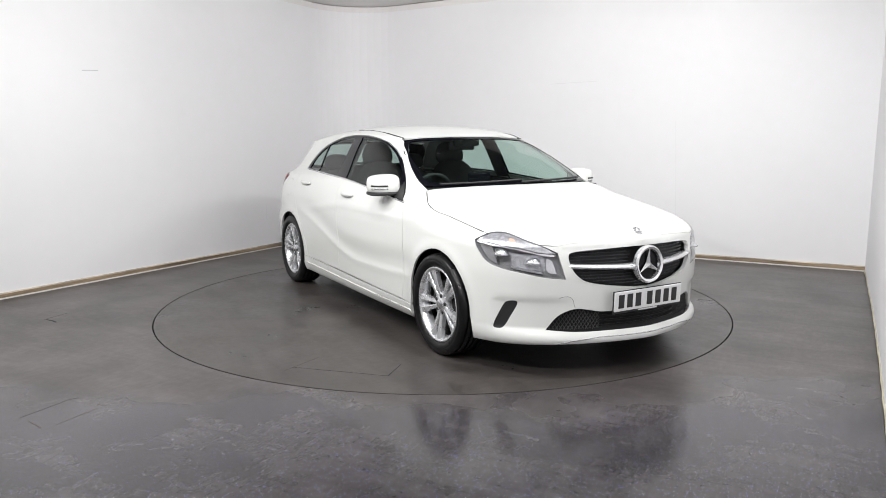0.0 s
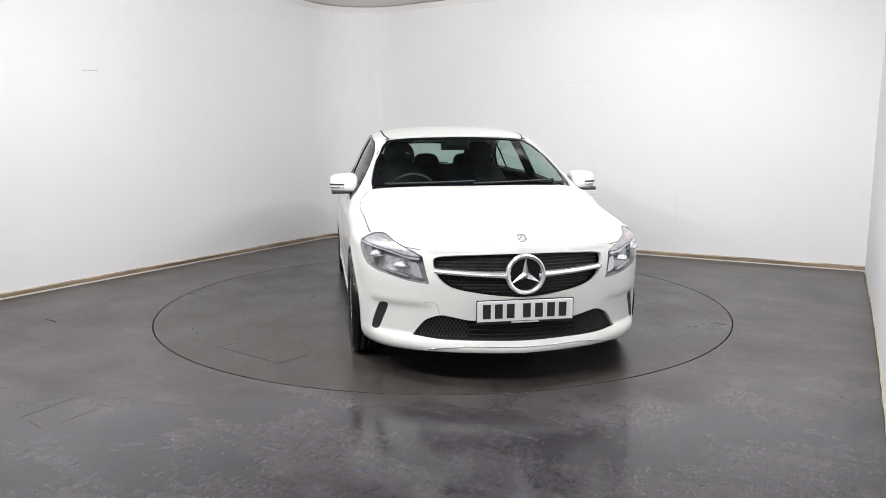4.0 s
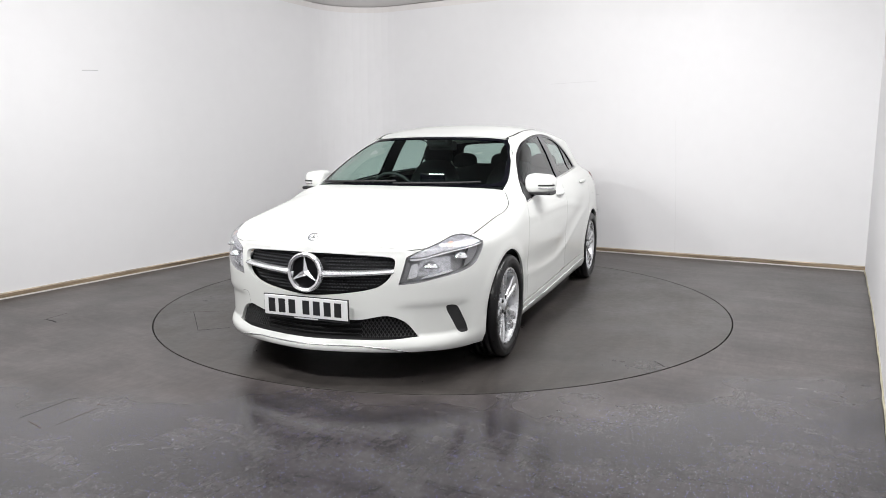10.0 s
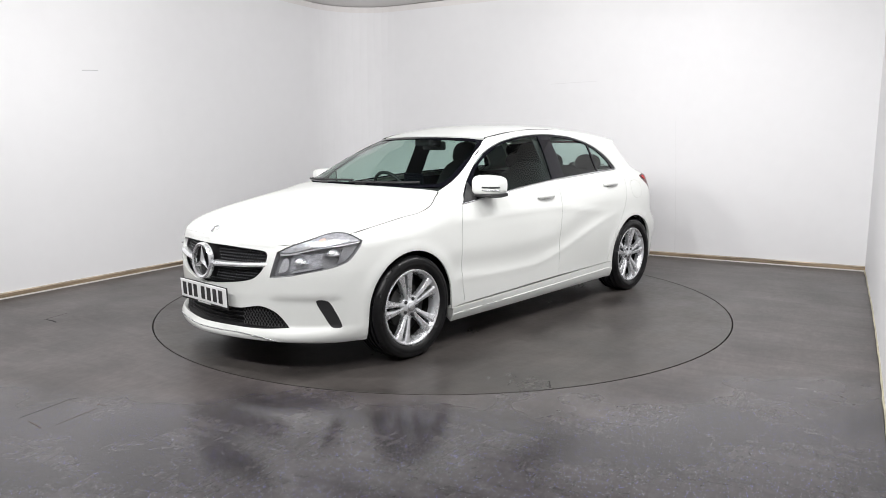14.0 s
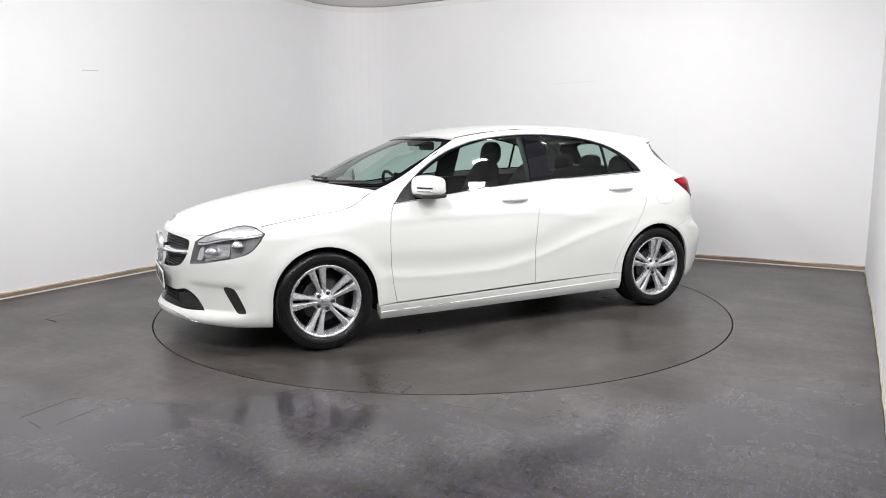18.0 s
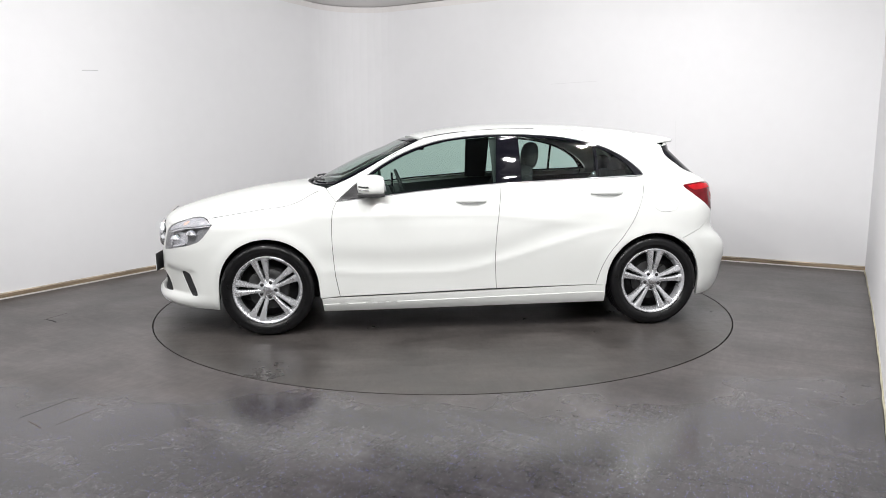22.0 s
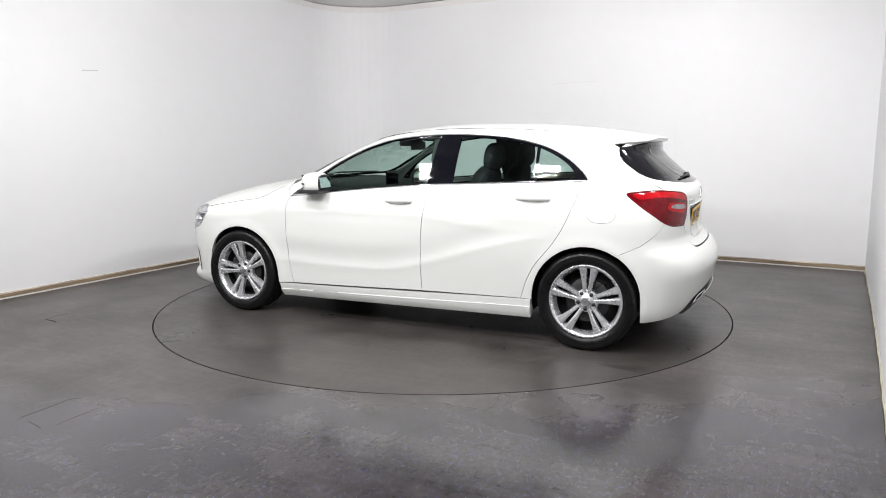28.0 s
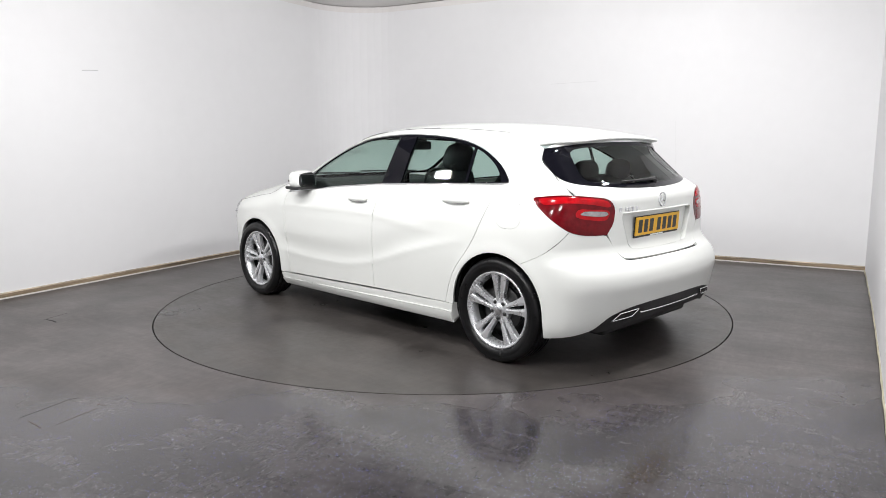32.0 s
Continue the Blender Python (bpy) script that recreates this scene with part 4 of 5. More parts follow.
grille = sheet("grille", back, M_GRILLE, car, "black upper grille with rows of studs")


def studs(bm, surf, outline, dz, dd, size, lift, hollow=None, stagger=True):
    l = loop(both(outline), surf[2], 0.02)
    zs = np.arange(min(q[1] for q in outline) + dz * 0.6, max(q[1] for q in outline), dz)
    pts = []
    for j, z in enumerate(zs):
        d = np.arange(-46, 46, dd) + (dd / 2 if j % 2 and stagger else 0)
        pts.append(np.c_[d, np.full(len(d), z)])
    pts = np.concatenate(pts)
    ok = within(shrink(l, size * 0.7), np.c_[pts[:, 0] * surf[2], pts[:, 1]])
    pts = pts[ok]
    p = surf[0](pts)
    q = surf[0](pts + (0.3, 0))
    for a, b in zip(p, q):
        if hollow and hollow(a):
            continue
        t = Vector(b - a).normalized()
        n = t.cross(Vector((0, 0, 1))).normalized()
        if n.x < 0:
            n.negate()
        c = Vector(a) + n * lift
        w, h, e = t * size * 0.62, Vector((0, 0, size * 0.34)), n * size * 0.6
        f = [bm.verts.new(c + s1 * w + s2 * h) for s1, s2 in ((-1, -1), (1, -1), (1, 1), (-1, 1))]
        g = [bm.verts.new(c + s1 * w * 0.6 + s2 * h * 0.6 + e) for s1, s2 in ((-1, -1), (1, -1), (1, 1), (-1, 1))]
        for i in range(4):
            bm.faces.new((f[i], f[(i + 1) % 4], g[(i + 1) % 4], g[i]))
        bm.faces.new(g)


bm = bmesh.new()
studs(bm, FRONT, GRILLE, 0.0172, 1.15, 0.012, -0.040, lambda a: math.hypot(a[1], a[2] - 0.618) < 0.10)
tagged(cpart("grille_studs", bm, M_STUD, grille, "rows of small silver-tipped studs", False), kind="stuff")
for s in (1, -1):
    LOW_BAR, HIGH_BAR = ((4.6, 0.592), (10, 0.599), (18, 0.605), (29, 0.617)), ((4.6, 0.628), (10, 0.627), (18, 0.631), (29, 0.641))
    bm = bmesh.new()
    rows = []
    for d in np.linspace(4.6, 28.9, 15):
        z0, z1 = np.interp(d, [q[0] for q in LOW_BAR], [q[1] for q in LOW_BAR]), np.interp(d, [q[0] for q in HIGH_BAR], [q[1] for q in HIGH_BAR])
        rows.append([])
        for u, out in ((0.0, -0.034), (0.0, -0.004), (0.10, 0.004), (0.30, 0.010), (0.52, 0.012), (0.72, 0.009), (0.90, 0.002), (1.0, -0.006), (1.0, -0.034)):
            q = on_front(np.array([(d, z0 + (z1 - z0) * u)]))[0]
            rows[-1].append(bm.verts.new((q[0] + out, s * q[1], q[2])))
    for a, b in zip(rows, rows[1:]):
        for i in range(len(a) - 1):
            bm.faces.new((a[i], a[i + 1], b[i + 1], b[i]))
    bm.faces.new(rows[-1])
    bmesh.ops.recalc_face_normals(bm, faces=bm.faces)
    cpart("grille_bar", bm, M_BRIGHT, car, "satin chrome grille bar")


def star(size, depth, mat, ring_r, parent, m, name="badge", disc=None, label=""):
    """A ring holding three tapered rays, facing +x; a plain shape."""
    bm = bmesh.new()
    seg = 56
    prof = [(size, 0.0), (size * 1.0, depth * 0.7), (size - ring_r * 0.4, depth), (size - ring_r, depth * 0.8), (size - ring_r * 1.1, 0.0)]
    rings = [[bm.verts.new((h, r * math.cos(2 * math.pi * k / seg), r * math.sin(2 * math.pi * k / seg))) for k in range(seg)] for r, h in prof]
    for a, b in zip(rings, rings[1:]):
        for k in range(seg):
            bm.faces.new((a[k], b[k], b[(k + 1) % seg], a[(k + 1) % seg]))
    for k in range(3):
        t = math.pi / 2 + k * 2 * math.pi / 3
        u, v = Vector((0, math.cos(t), math.sin(t))), Vector((0, -math.sin(t), math.cos(t)))
        w = size * 0.155
        c = bm.verts.new((depth * 0.95, 0, 0))
        tip = bm.verts.new(u * (size - ring_r * 0.8) + Vector((depth * 0.75, 0, 0)))
        a = bm.verts.new(u * w * 0.58 + v * w + Vector((depth * 0.35, 0, 0)))
        b = bm.verts.new(u * w * 0.58 - v * w + Vector((depth * 0.35, 0, 0)))
        bm.faces.new((c, tip, a))
        bm.faces.new((c, b, tip))
    bmesh.ops.recalc_face_normals(bm, faces=bm.faces)
    bmesh.ops.transform(bm, matrix=m, verts=bm.verts)
    ob = cpart(name, bm, mat, parent, label, False)
    if disc:
        bm = bmesh.new()
        vs = [bm.verts.new((depth * 0.15, (size - ring_r * 0.6) * math.cos(2 * math.pi * k / 40), (size - ring_r * 0.6) * math.sin(2 * math.pi * k / 40))) for k in range(40)]
        bm.faces.new(vs)
        bmesh.ops.transform(bm, matrix=m, verts=bm.verts)
        cpart("badge_disc", bm, disc, ob, "gloss black disc behind the badge", False)
    return ob


star(0.107, 0.03, M_BRIGHT, 0.021, car, pose(2.156, 0, 0.618, 0, -3, 0), "grille_badge", M_BADGE_BLACK, "chrome ring badge with three rays")
nose = on_top(np.array([(2.075, 0.0)]))[0]
star(0.030, 0.005, M_SATIN, 0.006, car, Matrix.Translation(nose + np.array((0.002, 0, 0.004))) @ pose(0, 0, 0, 0, -50, 0), "bonnet_badge", M_HOUSING, "small round silver badge on the nose")

low = sheet("lower_grille", skin(FRONT, both(LOW_GRILLE), [], 0.03, -0.003, 0, -0.032), M_GRILLE, car, "black lower grille of diamond mesh")
bm = bmesh.new()
lg = loop(both(LOW_GRILLE), FRONT[2], 0.02)
for lean in (1, -1):
    for d0 in np.arange(-44, 44, 1.25):
        zz = np.linspace(0.255, 0.40, 10)
        a = np.c_[d0 + lean * (zz - 0.33) / 0.016 * 0.62, zz]
        p = on_front(a)
        ok = within(lg, np.c_[a[:, 0] * 0.016, a[:, 1]]) & (np.abs(a[:, 0]) > 17.5)
        run = [tuple(q - (0.022, 0, 0)) for q, k in zip(p, ok) if k]
        if len(run) > 1:
            tube(bm, run, 0.0028, 4)
tagged(cpart("mesh", bm, M_BLACK, low, "diamond mesh of black plastic", False), kind="stuff")
for z in (0.285, 0.312, 0.339):
    p = on_front(np.c_[np.linspace(-17.5, 17.5, 15), np.full(15, z)])
    bm = bmesh.new()
    tube(bm, [(q[0] - 0.024, q[1], q[2]) for q in p], 0.0055, 6)
    cpart("grille_slat", bm, M_GRILLE, low)
for s in (1, -1):
    sheet("side_intake", skin(FRONT, INTAKE, [], 0.03, -0.001, 0, -0.003), M_BLACK, car, "black side air intake", s < 0)
    p = on_front(np.c_[np.linspace(0.05, 34, 22), np.interp(np.linspace(0, 34, 22), [0, 18.8, 27, 34], [0.233, 0.233, 0.219, 0.192])])
    bm = bmesh.new()
    tube(bm, [(q[0] + 0.001, s * q[1], q[2]) for q in p], 0.0030, 6)
    cpart("lip_trim", bm, M_SATIN, front_bumper, "thin silver line along the front lip")

# number plates: characters shown as plain bars
def number_plate(parent, m, base, name):
    bm = bmesh.new()
    box(bm, -0.004, 0.004, -0.26, 0.26, -0.0555, 0.0555, None, 0.003)
    bmesh.ops.transform(bm, matrix=m, verts=bm.verts)
    plate = cpart(name, bm, base, parent, "number plate with plain dark bars", False)
    for k, y in enumerate((-0.202, -0.138, -0.072, -0.006, 0.082, 0.146, 0.210)):
        bm = bmesh.new()
        box(bm, 0.004, 0.0052, -y - 0.021, -y + 0.021, -0.0385, 0.0385)
        bmesh.ops.transform(bm, matrix=m, verts=bm.verts)
        cpart("plate_bar", bm, M_INK, plate, smooth=False)
    bm = bmesh.new()
    box(bm, -0.009, -0.002, -0.265, 0.265, -0.069, 0.060, None, 0.002)
    bmesh.ops.transform(bm, matrix=m, verts=bm.verts)
    cpart("plate_holder", bm, M_BLACK, plate, "black plate holder", False)
    bm = bmesh.new()
    box(bm, -0.002, -0.0012, -0.075, 0.075, -0.0668, -0.0588)
    bmesh.ops.transform(bm, matrix=m, verts=bm.verts)
    cpart("holder_bar", bm, M_PLATE_W, plate, "pale bar of small lettering", False)
    return plate


number_plate(car, pose(2.178, 0, 0.428, 0, 2, 0), M_PLATE_W, "front_plate")
number_plate(tailgate, pose(-1.962, 0.0, 0.805, 0, 0, 180) @ pose(0, 0, 0, 0, 4, 0), M_PLATE_Y, "rear_plate")

# ---- headlights ----
def bowl(r, deep, m, ring=0.004):
    bm = bmesh.new()
    lathe(bm, [(r + ring, -0.004), (r + ring, 0.001), (r, 0.002)] + [(r * math.sin(t), -deep * math.cos(t) / 1.0 + 0.0) for t in np.linspace(math.pi / 2, 0.05, 9)], 32)
    bmesh.ops.transform(bm, matrix=m @ pose(0, 0, 0, 90, 0, 0) @ pose(0, 0, 0, 180, 0, 0), verts=bm.verts)
    return bm


STRIP = [(33.6, 0.701, 1), (38, 0.738), (44, 0.771), (51, 0.802), (56.8, 0.798), (61.4, 0.763, 1), (52.5, 0.744), (45, 0.727), (38, 0.703)]
LED_LINE = [(34.0, 0.694), (38, 0.698), (45, 0.722), (52.5, 0.739), (61.0, 0.758), (61, 0.752), (52.5, 0.732), (45, 0.714), (38, 0.689), (34.2, 0.684)]
OUTER_FIN = [(56, 0.738, 1), (60.4, 0.752, 1), (59.8, 0.715), (56.5, 0.655), (53.2, 0.632, 1), (54.5, 0.69)]
for s in (1, -1):
    lamp = sheet("headlight", skin(FRONT, HEADLIGHT, [], 0.02, 0.0015, -0.046, -0.048), M_HOUSING, car, "clear headlight unit with grey housing and chrome reflectors", s < 0)
    sheet("lens", skin(FRONT, HEADLIGHT, [], 0.02, 0.001, 0.002, 0.001), M_LENS, lamp, "clear polycarbonate cover", s < 0)
    sheet("indicator_strip", skin(FRONT, STRIP, [], 0.015, 0, 0.02, -0.006), M_RIBBED, lamp, "ribbed clear indicator strip", s < 0)
    sheet("divider", skin(FRONT, LED_LINE, [], 0.012, 0, 0.02, -0.007), M_BRIGHT, lamp, "thin bright dividing fin", s < 0)
    sheet("outer_fin", skin(FRONT, OUTER_FIN, [], 0.015, 0, 0.02, -0.030), M_HOUSING, lamp, "grey outer fin", s < 0)
    rim_line = lay(FRONT, HEADLIGHT, 0.012)
    bm = bmesh.new()
    tube(bm, [(q[0] - 0.003, s * (q[1] - 0.002), q[2]) for q in rim_line], 0.0014, 6, 1.0, True)
    cpart("gasket", bm, M_BLACK, lamp, "dark edge of the lens")
    AMB = [(47.0, 0.752), (49.0, 0.757), (49.3, 0.780), (47.3, 0.773)]
    sheet("amber_bulb", skin(FRONT, AMB, [], 0.012, 0, 0.01, -0.0052), M_AMBER, lamp, "amber indicator bulb", s < 0)
    for d, z, r, deep in ((41.0, 0.642, 0.046, 0.034), (51.3, 0.684, 0.042, 0.036)):
        c = on_front(np.array([(d, z)]))[0]
        c = Vector((c[0] - 0.024, s * (c[1] - 0.020), c[2]))
        m = Matrix.Translation(c) @ pose(0, 0, 0, 0, 0, s * 30) @ pose(0, 0, 0, 0, 0, -90)
        bm = bowl(r, deep, m)
        cpart("reflector", bm, M_REFLECTOR, lamp, "chrome reflector bowl")
        bm = bmesh.new()
        bmesh.ops.create_uvsphere(bm, u_segments=16, v_segments=10, radius=r * 0.24, matrix=Matrix.Translation(c - Vector((0.012, 0, 0))))
        cpart("bulb_cap", bm, M_SATIN, lamp, "silver bulb cap")
    CHROME = [(36.5, 0.600, 1), (47.5, 0.622), (48.5, 0.700, 1), (38.0, 0.685)]
    sheet("reflector_plate", skin(FRONT, CHROME, [], 0.012, 0, 0.01, -0.040), M_RIBBED, lamp, "faceted chrome reflector plate", s < 0)
    FACET = [(33.0, 0.585, 1), (34.6, 0.66, 1), (36.5, 0.672), (36.2, 0.60)]
    sheet("inner_fin", skin(FRONT, FACET, [], 0.012, 0, 0.02, -0.022), M_BRIGHT, lamp, "silver inner fin", s < 0)
    FLOOR_FIN = [(37.5, 0.585, 1), (44.0, 0.603), (48.5, 0.620), (47.0, 0.628), (43, 0.613), (38.5, 0.598)]
    sheet("lower_fin", skin(FRONT, FLOOR_FIN, [], 0.012, 0, 0.02, -0.02), M_REFLECTOR, lamp, "chrome lower fin", s < 0)

# ---- tail lights ----
UPPER_BAND = [(57.2, 0.985), (48.5, 0.999), (40, 0.990), (34.0, 0.972), (32.4, 0.945), (33.6, 0.938), (40, 0.957), (48, 0.968), (55.6, 0.958)]
MID_BAND = [(45.6, 0.895), (44.8, 0.932), (40, 0.930), (34.0, 0.921), (33.0, 0.905), (34.5, 0.868), (40, 0.872)]
CLEAR = [(44.2, 0.905), (43.0, 0.921), (38, 0.919), (34.2, 0.912), (33.6, 0.900), (35, 0.889), (40, 0.893)]
INNER_LOW = [(34.5, 0.846), (40, 0.852), (48, 0.870), (51.0, 0.880), (46.6, 0.822), (41.2, 0.800), (35.0, 0.793)]
for s in (1, -1):
    lamp = sheet("tail_light", skin(REAR, TAILLIGHT, [], 0.02, 0.002, 0.02, 0.001), M_REDDARK, car, "red wrap-round tail light", s < 0)
    sheet("light_band", skin(REAR, UPPER_BAND, [], 0.015, 0, 0.004, 0.003), M_RED, lamp, "bright red upper band", s < 0)
    sheet("light_band", skin(REAR, MID_BAND, [lay(REAR, CLEAR)], 0.015, 0, 0.004, 0.003), M_RED, lamp, "bright red middle band", s < 0)
    sheet("reversing_light", skin(REAR, CLEAR, [], 0.015, 0.001, 0.006, 0.0045), M_STRIP, lamp, "clear reversing light strip", s < 0)
    sheet("lower_lens", skin(REAR, INNER_LOW, [], 0.015, 0, 0.004, 0.0025), M_REDDARK, lamp, "dark red lower lens", s < 0)

# ---- tail ----
bm = bmesh.new()
ny, nx = 33, 9
rows_t = []
for j in range(ny):
    y = -0.600 + 1.200 * j / (ny - 1)
    f = abs(y) / 0.600
    tip = -1.722 + 0.012 * f ** 2 + 0.195 * f ** 7
    start = -1.386 - 0.046 * (1 - min(f / 0.87, 1) ** 2)
    top_row, low_row = [], []
    for i in range(nx):
        u = i / (nx - 1)
        x = start + (tip - start) * u
        wr = 0.612
        z = float(roof_z(min(x, -1.3))) - 0.10 + 0.10 * max(1 - (abs(y) / wr) ** 2.3, 0) ** (1 / 2.3) + 0.006 * u * u
        top_row.append(bm.verts.new((x, y, z)))
    for i in range(4):
        u = i / 3
        low_row.append(bm.verts.new((tip + 0.006 + (0.12 * u), y * (1 - 0.012 * u), top_row[-1].co.z - 0.014 - 0.012 * u)))
    rows_t.append(top_row + low_row)
for a, b in zip(rows_t, rows_t[1:]):
    for i in range(len(a) - 1):
        bm.faces.new((a[i], b[i], b[i + 1], a[i + 1]))
for r in (rows_t[0], rows_t[-1]):
    bm.faces.new(r)
bmesh.ops.recalc_face_normals(bm, faces=bm.faces)
spoiler = cpart("spoiler", bm, M_PAINT, tailgate, "white roof spoiler over the rear window")
bm = bmesh.new()
box(bm, -1.704, -1.69, -0.13, 0.13, 1.283, 1.297, None, 0.003)
cpart("high_brake_light", bm, M_REDDARK, spoiler, "dark red high brake light", False)
blade = on_tail(np.c_[np.linspace(-0.06, 0.30, 9), np.linspace(1.075, 1.072, 9)])
bm = bmesh.new()
tube(bm, [(q[0] - 0.018, q[1], q[2]) for q in blade], [0.008, 0.012, 0.013, 0.011, 0.009, 0.008, 0.008, 0.007, 0.006], 8, 0.8)
wiper = cpart("rear_wiper", bm, M_BLACK, tailgate, "black rear wiper")
bm = bmesh.new()
bmesh.ops.create_cone(bm, cap_ends=True, segments=20, radius1=0.026, radius2=0.018, depth=0.03, matrix=Matrix.Translation((blade[0][0] - 0.010, blade[0][1], blade[0][2] - 0.008)) @ pose(0, 0, 0, 0, -70, 0))
cpart("wiper_pivot", bm, M_BLACK, wiper)
p = on_tail(np.array([(0.0, 0.955)]))[0]
star(0.043, 0.006, M_SATIN, 0.007, tailgate, Matrix.Translation(p) @ pose(0, 0, 0, 0, 0, 180), "tail_badge", None, "chrome ring badge with three rays")
for y, w in ((0.425, 0.026), (0.375, 0.016), (0.345, 0.022), (0.313, 0.022), (0.277, 0.016)):
    p = on_tail(np.array([(y, 0.918)]))[0]
    bm = bmesh.new()
    box(bm, p[0] - 0.0025, p[0] + 0.002, p[1] - w / 2, p[1] + w / 2, p[2] - 0.012, p[2] + 0.012, None, 0.001)
    cpart("badge_bar", bm, M_SATIN, tailgate, "small chrome bar", False)
p0 = on_tail(np.c_[np.linspace(-0.40, 0.40, 15), np.full(15, 0.897)])
bm = bmesh.new()
tube(bm, [(q[0] - 0.001, q[1], q[2]) for q in p0], 0.0055, 8)
cpart("boot_ledge", bm, M_PAINT, tailgate)
EXHAUST = [(34.2, 0.303, 1), (30.8, 0.343, 1), (22.2, 0.354, 1), (25.3, 0.314, 1)]
for s in (1, -1):
    e = lay(REAR, EXHAUST)
    bm = bmesh.new()
    tube(bm, [(q[0] - 0.008, s * q[1], q[2]) for q in e], 0.0036, 8, 1.0, True)
    tip = cpart("exhaust_tip", bm, M_CHROME, car, "chrome trapezoid exhaust tip")
    # flat sheet across the tip; the pipe's inner shade is its dark colour
    sheet("exhaust_mouth", skin(REAR, EXHAUST, [], 0.03, 0, 0, 0.001), M_DARK, tip, "flat dark sheet painted as the pipe's shaded inside", s < 0)
p = on_rear(np.c_[np.linspace(-21, 21, 15), np.full(15, 0.325)])
bm = bmesh.new()
tube(bm, [(q[0] - 0.006, q[1], q[2]) for q in p], 0.005, 6)
cpart("diffuser_line", bm, M_SATIN, diffuser, "thin silver line on the diffuser")

# ---- doors: handles and mirrors ----
for s in (1, -1):
    for door, x0, x1, z in ((front_doors, 0.0, -0.205, 0.901), (back_doors, -0.945, -1.172, 0.944)):
        d = door[0 if s > 0 else 1]
        xs = np.linspace(x0, x1, 13)
        p = on_side(np.c_[xs, np.full(13, z)])
        k = np.sin(np.linspace(0.12, math.pi - 0.12, 13)) ** 0.5
        bm = bmesh.new()
        tube(bm, [(q[0], s * (q[1] + 0.024 * kk), q[2] + 0.004 * kk) for q, kk in zip(p, k)], [0.005 + 0.0072 * float(kk) for kk in k], 10, 1.35)
        h = cpart("door_handle", bm, M_PAINT, d, "white door handle")
        bm = bmesh.new()
        tube(bm, [(q[0], s * (q[1] + 0.022 * kk), q[2] - 0.012) for q, kk in zip(p[2:-2], k[2:-2])], 0.0045, 6)
        cpart("handle_strip", bm, M_SATIN, h, "thin silver lower strip")
    # mirror
    bm = bmesh.new()
    bmesh.ops.create_uvsphere(bm, u_segments=40, v_segments=24, radius=1)

    def squarish(c, e):
        return math.copysign(abs(c) ** e, c)

    for v in bm.verts:
        c = v.co.copy()
        r = max(abs(c.x) ** 3.6 + abs(c.y) ** 3.6 + abs(c.z) ** 3.6, 1e-9) ** (1 / 3.6)
        c /= r
        grow = 1 - 0.12 * c.y
        front = 0.086 if c.x > 0 else 0.088
        v.co = (0.572 + c.x * front * grow - 0.018 * c.y, 0.885 + c.y * 0.097, 1.014 + c.z * 0.070 * (1 - 0.10 * c.y))
    cut = bmesh.ops.bisect_plane(bm, geom=bm.verts[:] + bm.edges[:] + bm.faces[:], plane_co=(0, 0, 0.966), plane_no=(0, 0, -1), clear_outer=True)
    cut = bmesh.ops.bisect_plane(bm, geom=bm.verts[:] + bm.edges[:] + bm.faces[:], plane_co=(0.499, 0.885, 1), plane_no=(-1, -0.12, 0), clear_outer=True)
    bmesh.ops.edgenet_fill(bm, edges=[e for e in cut["geom_cut"] if isinstance(e, bmesh.types.BMEdge)])
    if s < 0:
        flip_y(bm)
    shell = cpart("wing_mirror", bm, M_PAINT, car, "white wing mirror with a black base")
    bm = bmesh.new()
    slab(bm, [(0.662, 0.944), (0.672, 0.958), (0.660, 0.967), (0.486, 0.967), (0.486, 0.945), (0.56, 0.938)], 0.795, 0.972, 0.006)
    slab(bm, [(0.70, 0.925), (0.70, 0.955), (0.60, 0.960), (0.58, 0.935)], 0.74, 0.83, 0.006)
    if s < 0:
        flip_y(bm)
    cpart("mirror_base", bm, M_BLACK, shell, "black plastic mirror base", False)
    bm = bmesh.new()
    slab(bm, [(0.476, 0.980), (0.494, 0.980), (0.496, 1.054), (0.489, 1.054)], 0.820, 0.944, 0.001)
    if s < 0:
        flip_y(bm)
    cpart("mirror_glass", bm, M_MIRROR, shell, "mirror glass", False)
    bm = bmesh.new()
    slab(bm, [(0.487, 0.972), (0.506, 0.972), (0.506, 1.062), (0.492, 1.062)], 0.808, 0.954, 0.004)
    if s < 0:
        flip_y(bm)
    cpart("mirror_frame", bm, M_BLACK, shell, "black plastic frame round the mirror glass", False)
    for z0, r in ((1.008, 0.006), (0.988, 0.004)):
        bm = bmesh.new()
        pts = []
        for t in np.linspace(radians(-35), radians(62), 12):
            cx, cy = math.sin(radians(90) - t), math.sin(t)
            rr = (abs(cx) ** 3.6 + abs(cy) ** 3.6) ** (1 / 3.6)
            cx, cy = cx / rr, cy / rr
            pts.append((0.572 + cx * 0.086 * (1 - 0.12 * cy) - 0.018 * cy + 0.0005, s * (0.8855 + cy * 0.0975), z0))
        tube(bm, pts[4:], r, 6)
        cpart("indicator", bm, M_BLACK if r > 0.005 else M_SATIN, shell, "slim mirror indicator lens")
    # mirror sail on the door
    sheet("mirror_sail", skin(SIDE, [(0.80, 0.917, 1), (0.655, 0.932, 1), (0.655, 1.035, 1), (0.745, 0.962)], [], 0.03, 0, 0.006, 0.002), M_BLACK, front_doors[0 if s > 0 else 1], "black mirror mounting sail", s < 0)

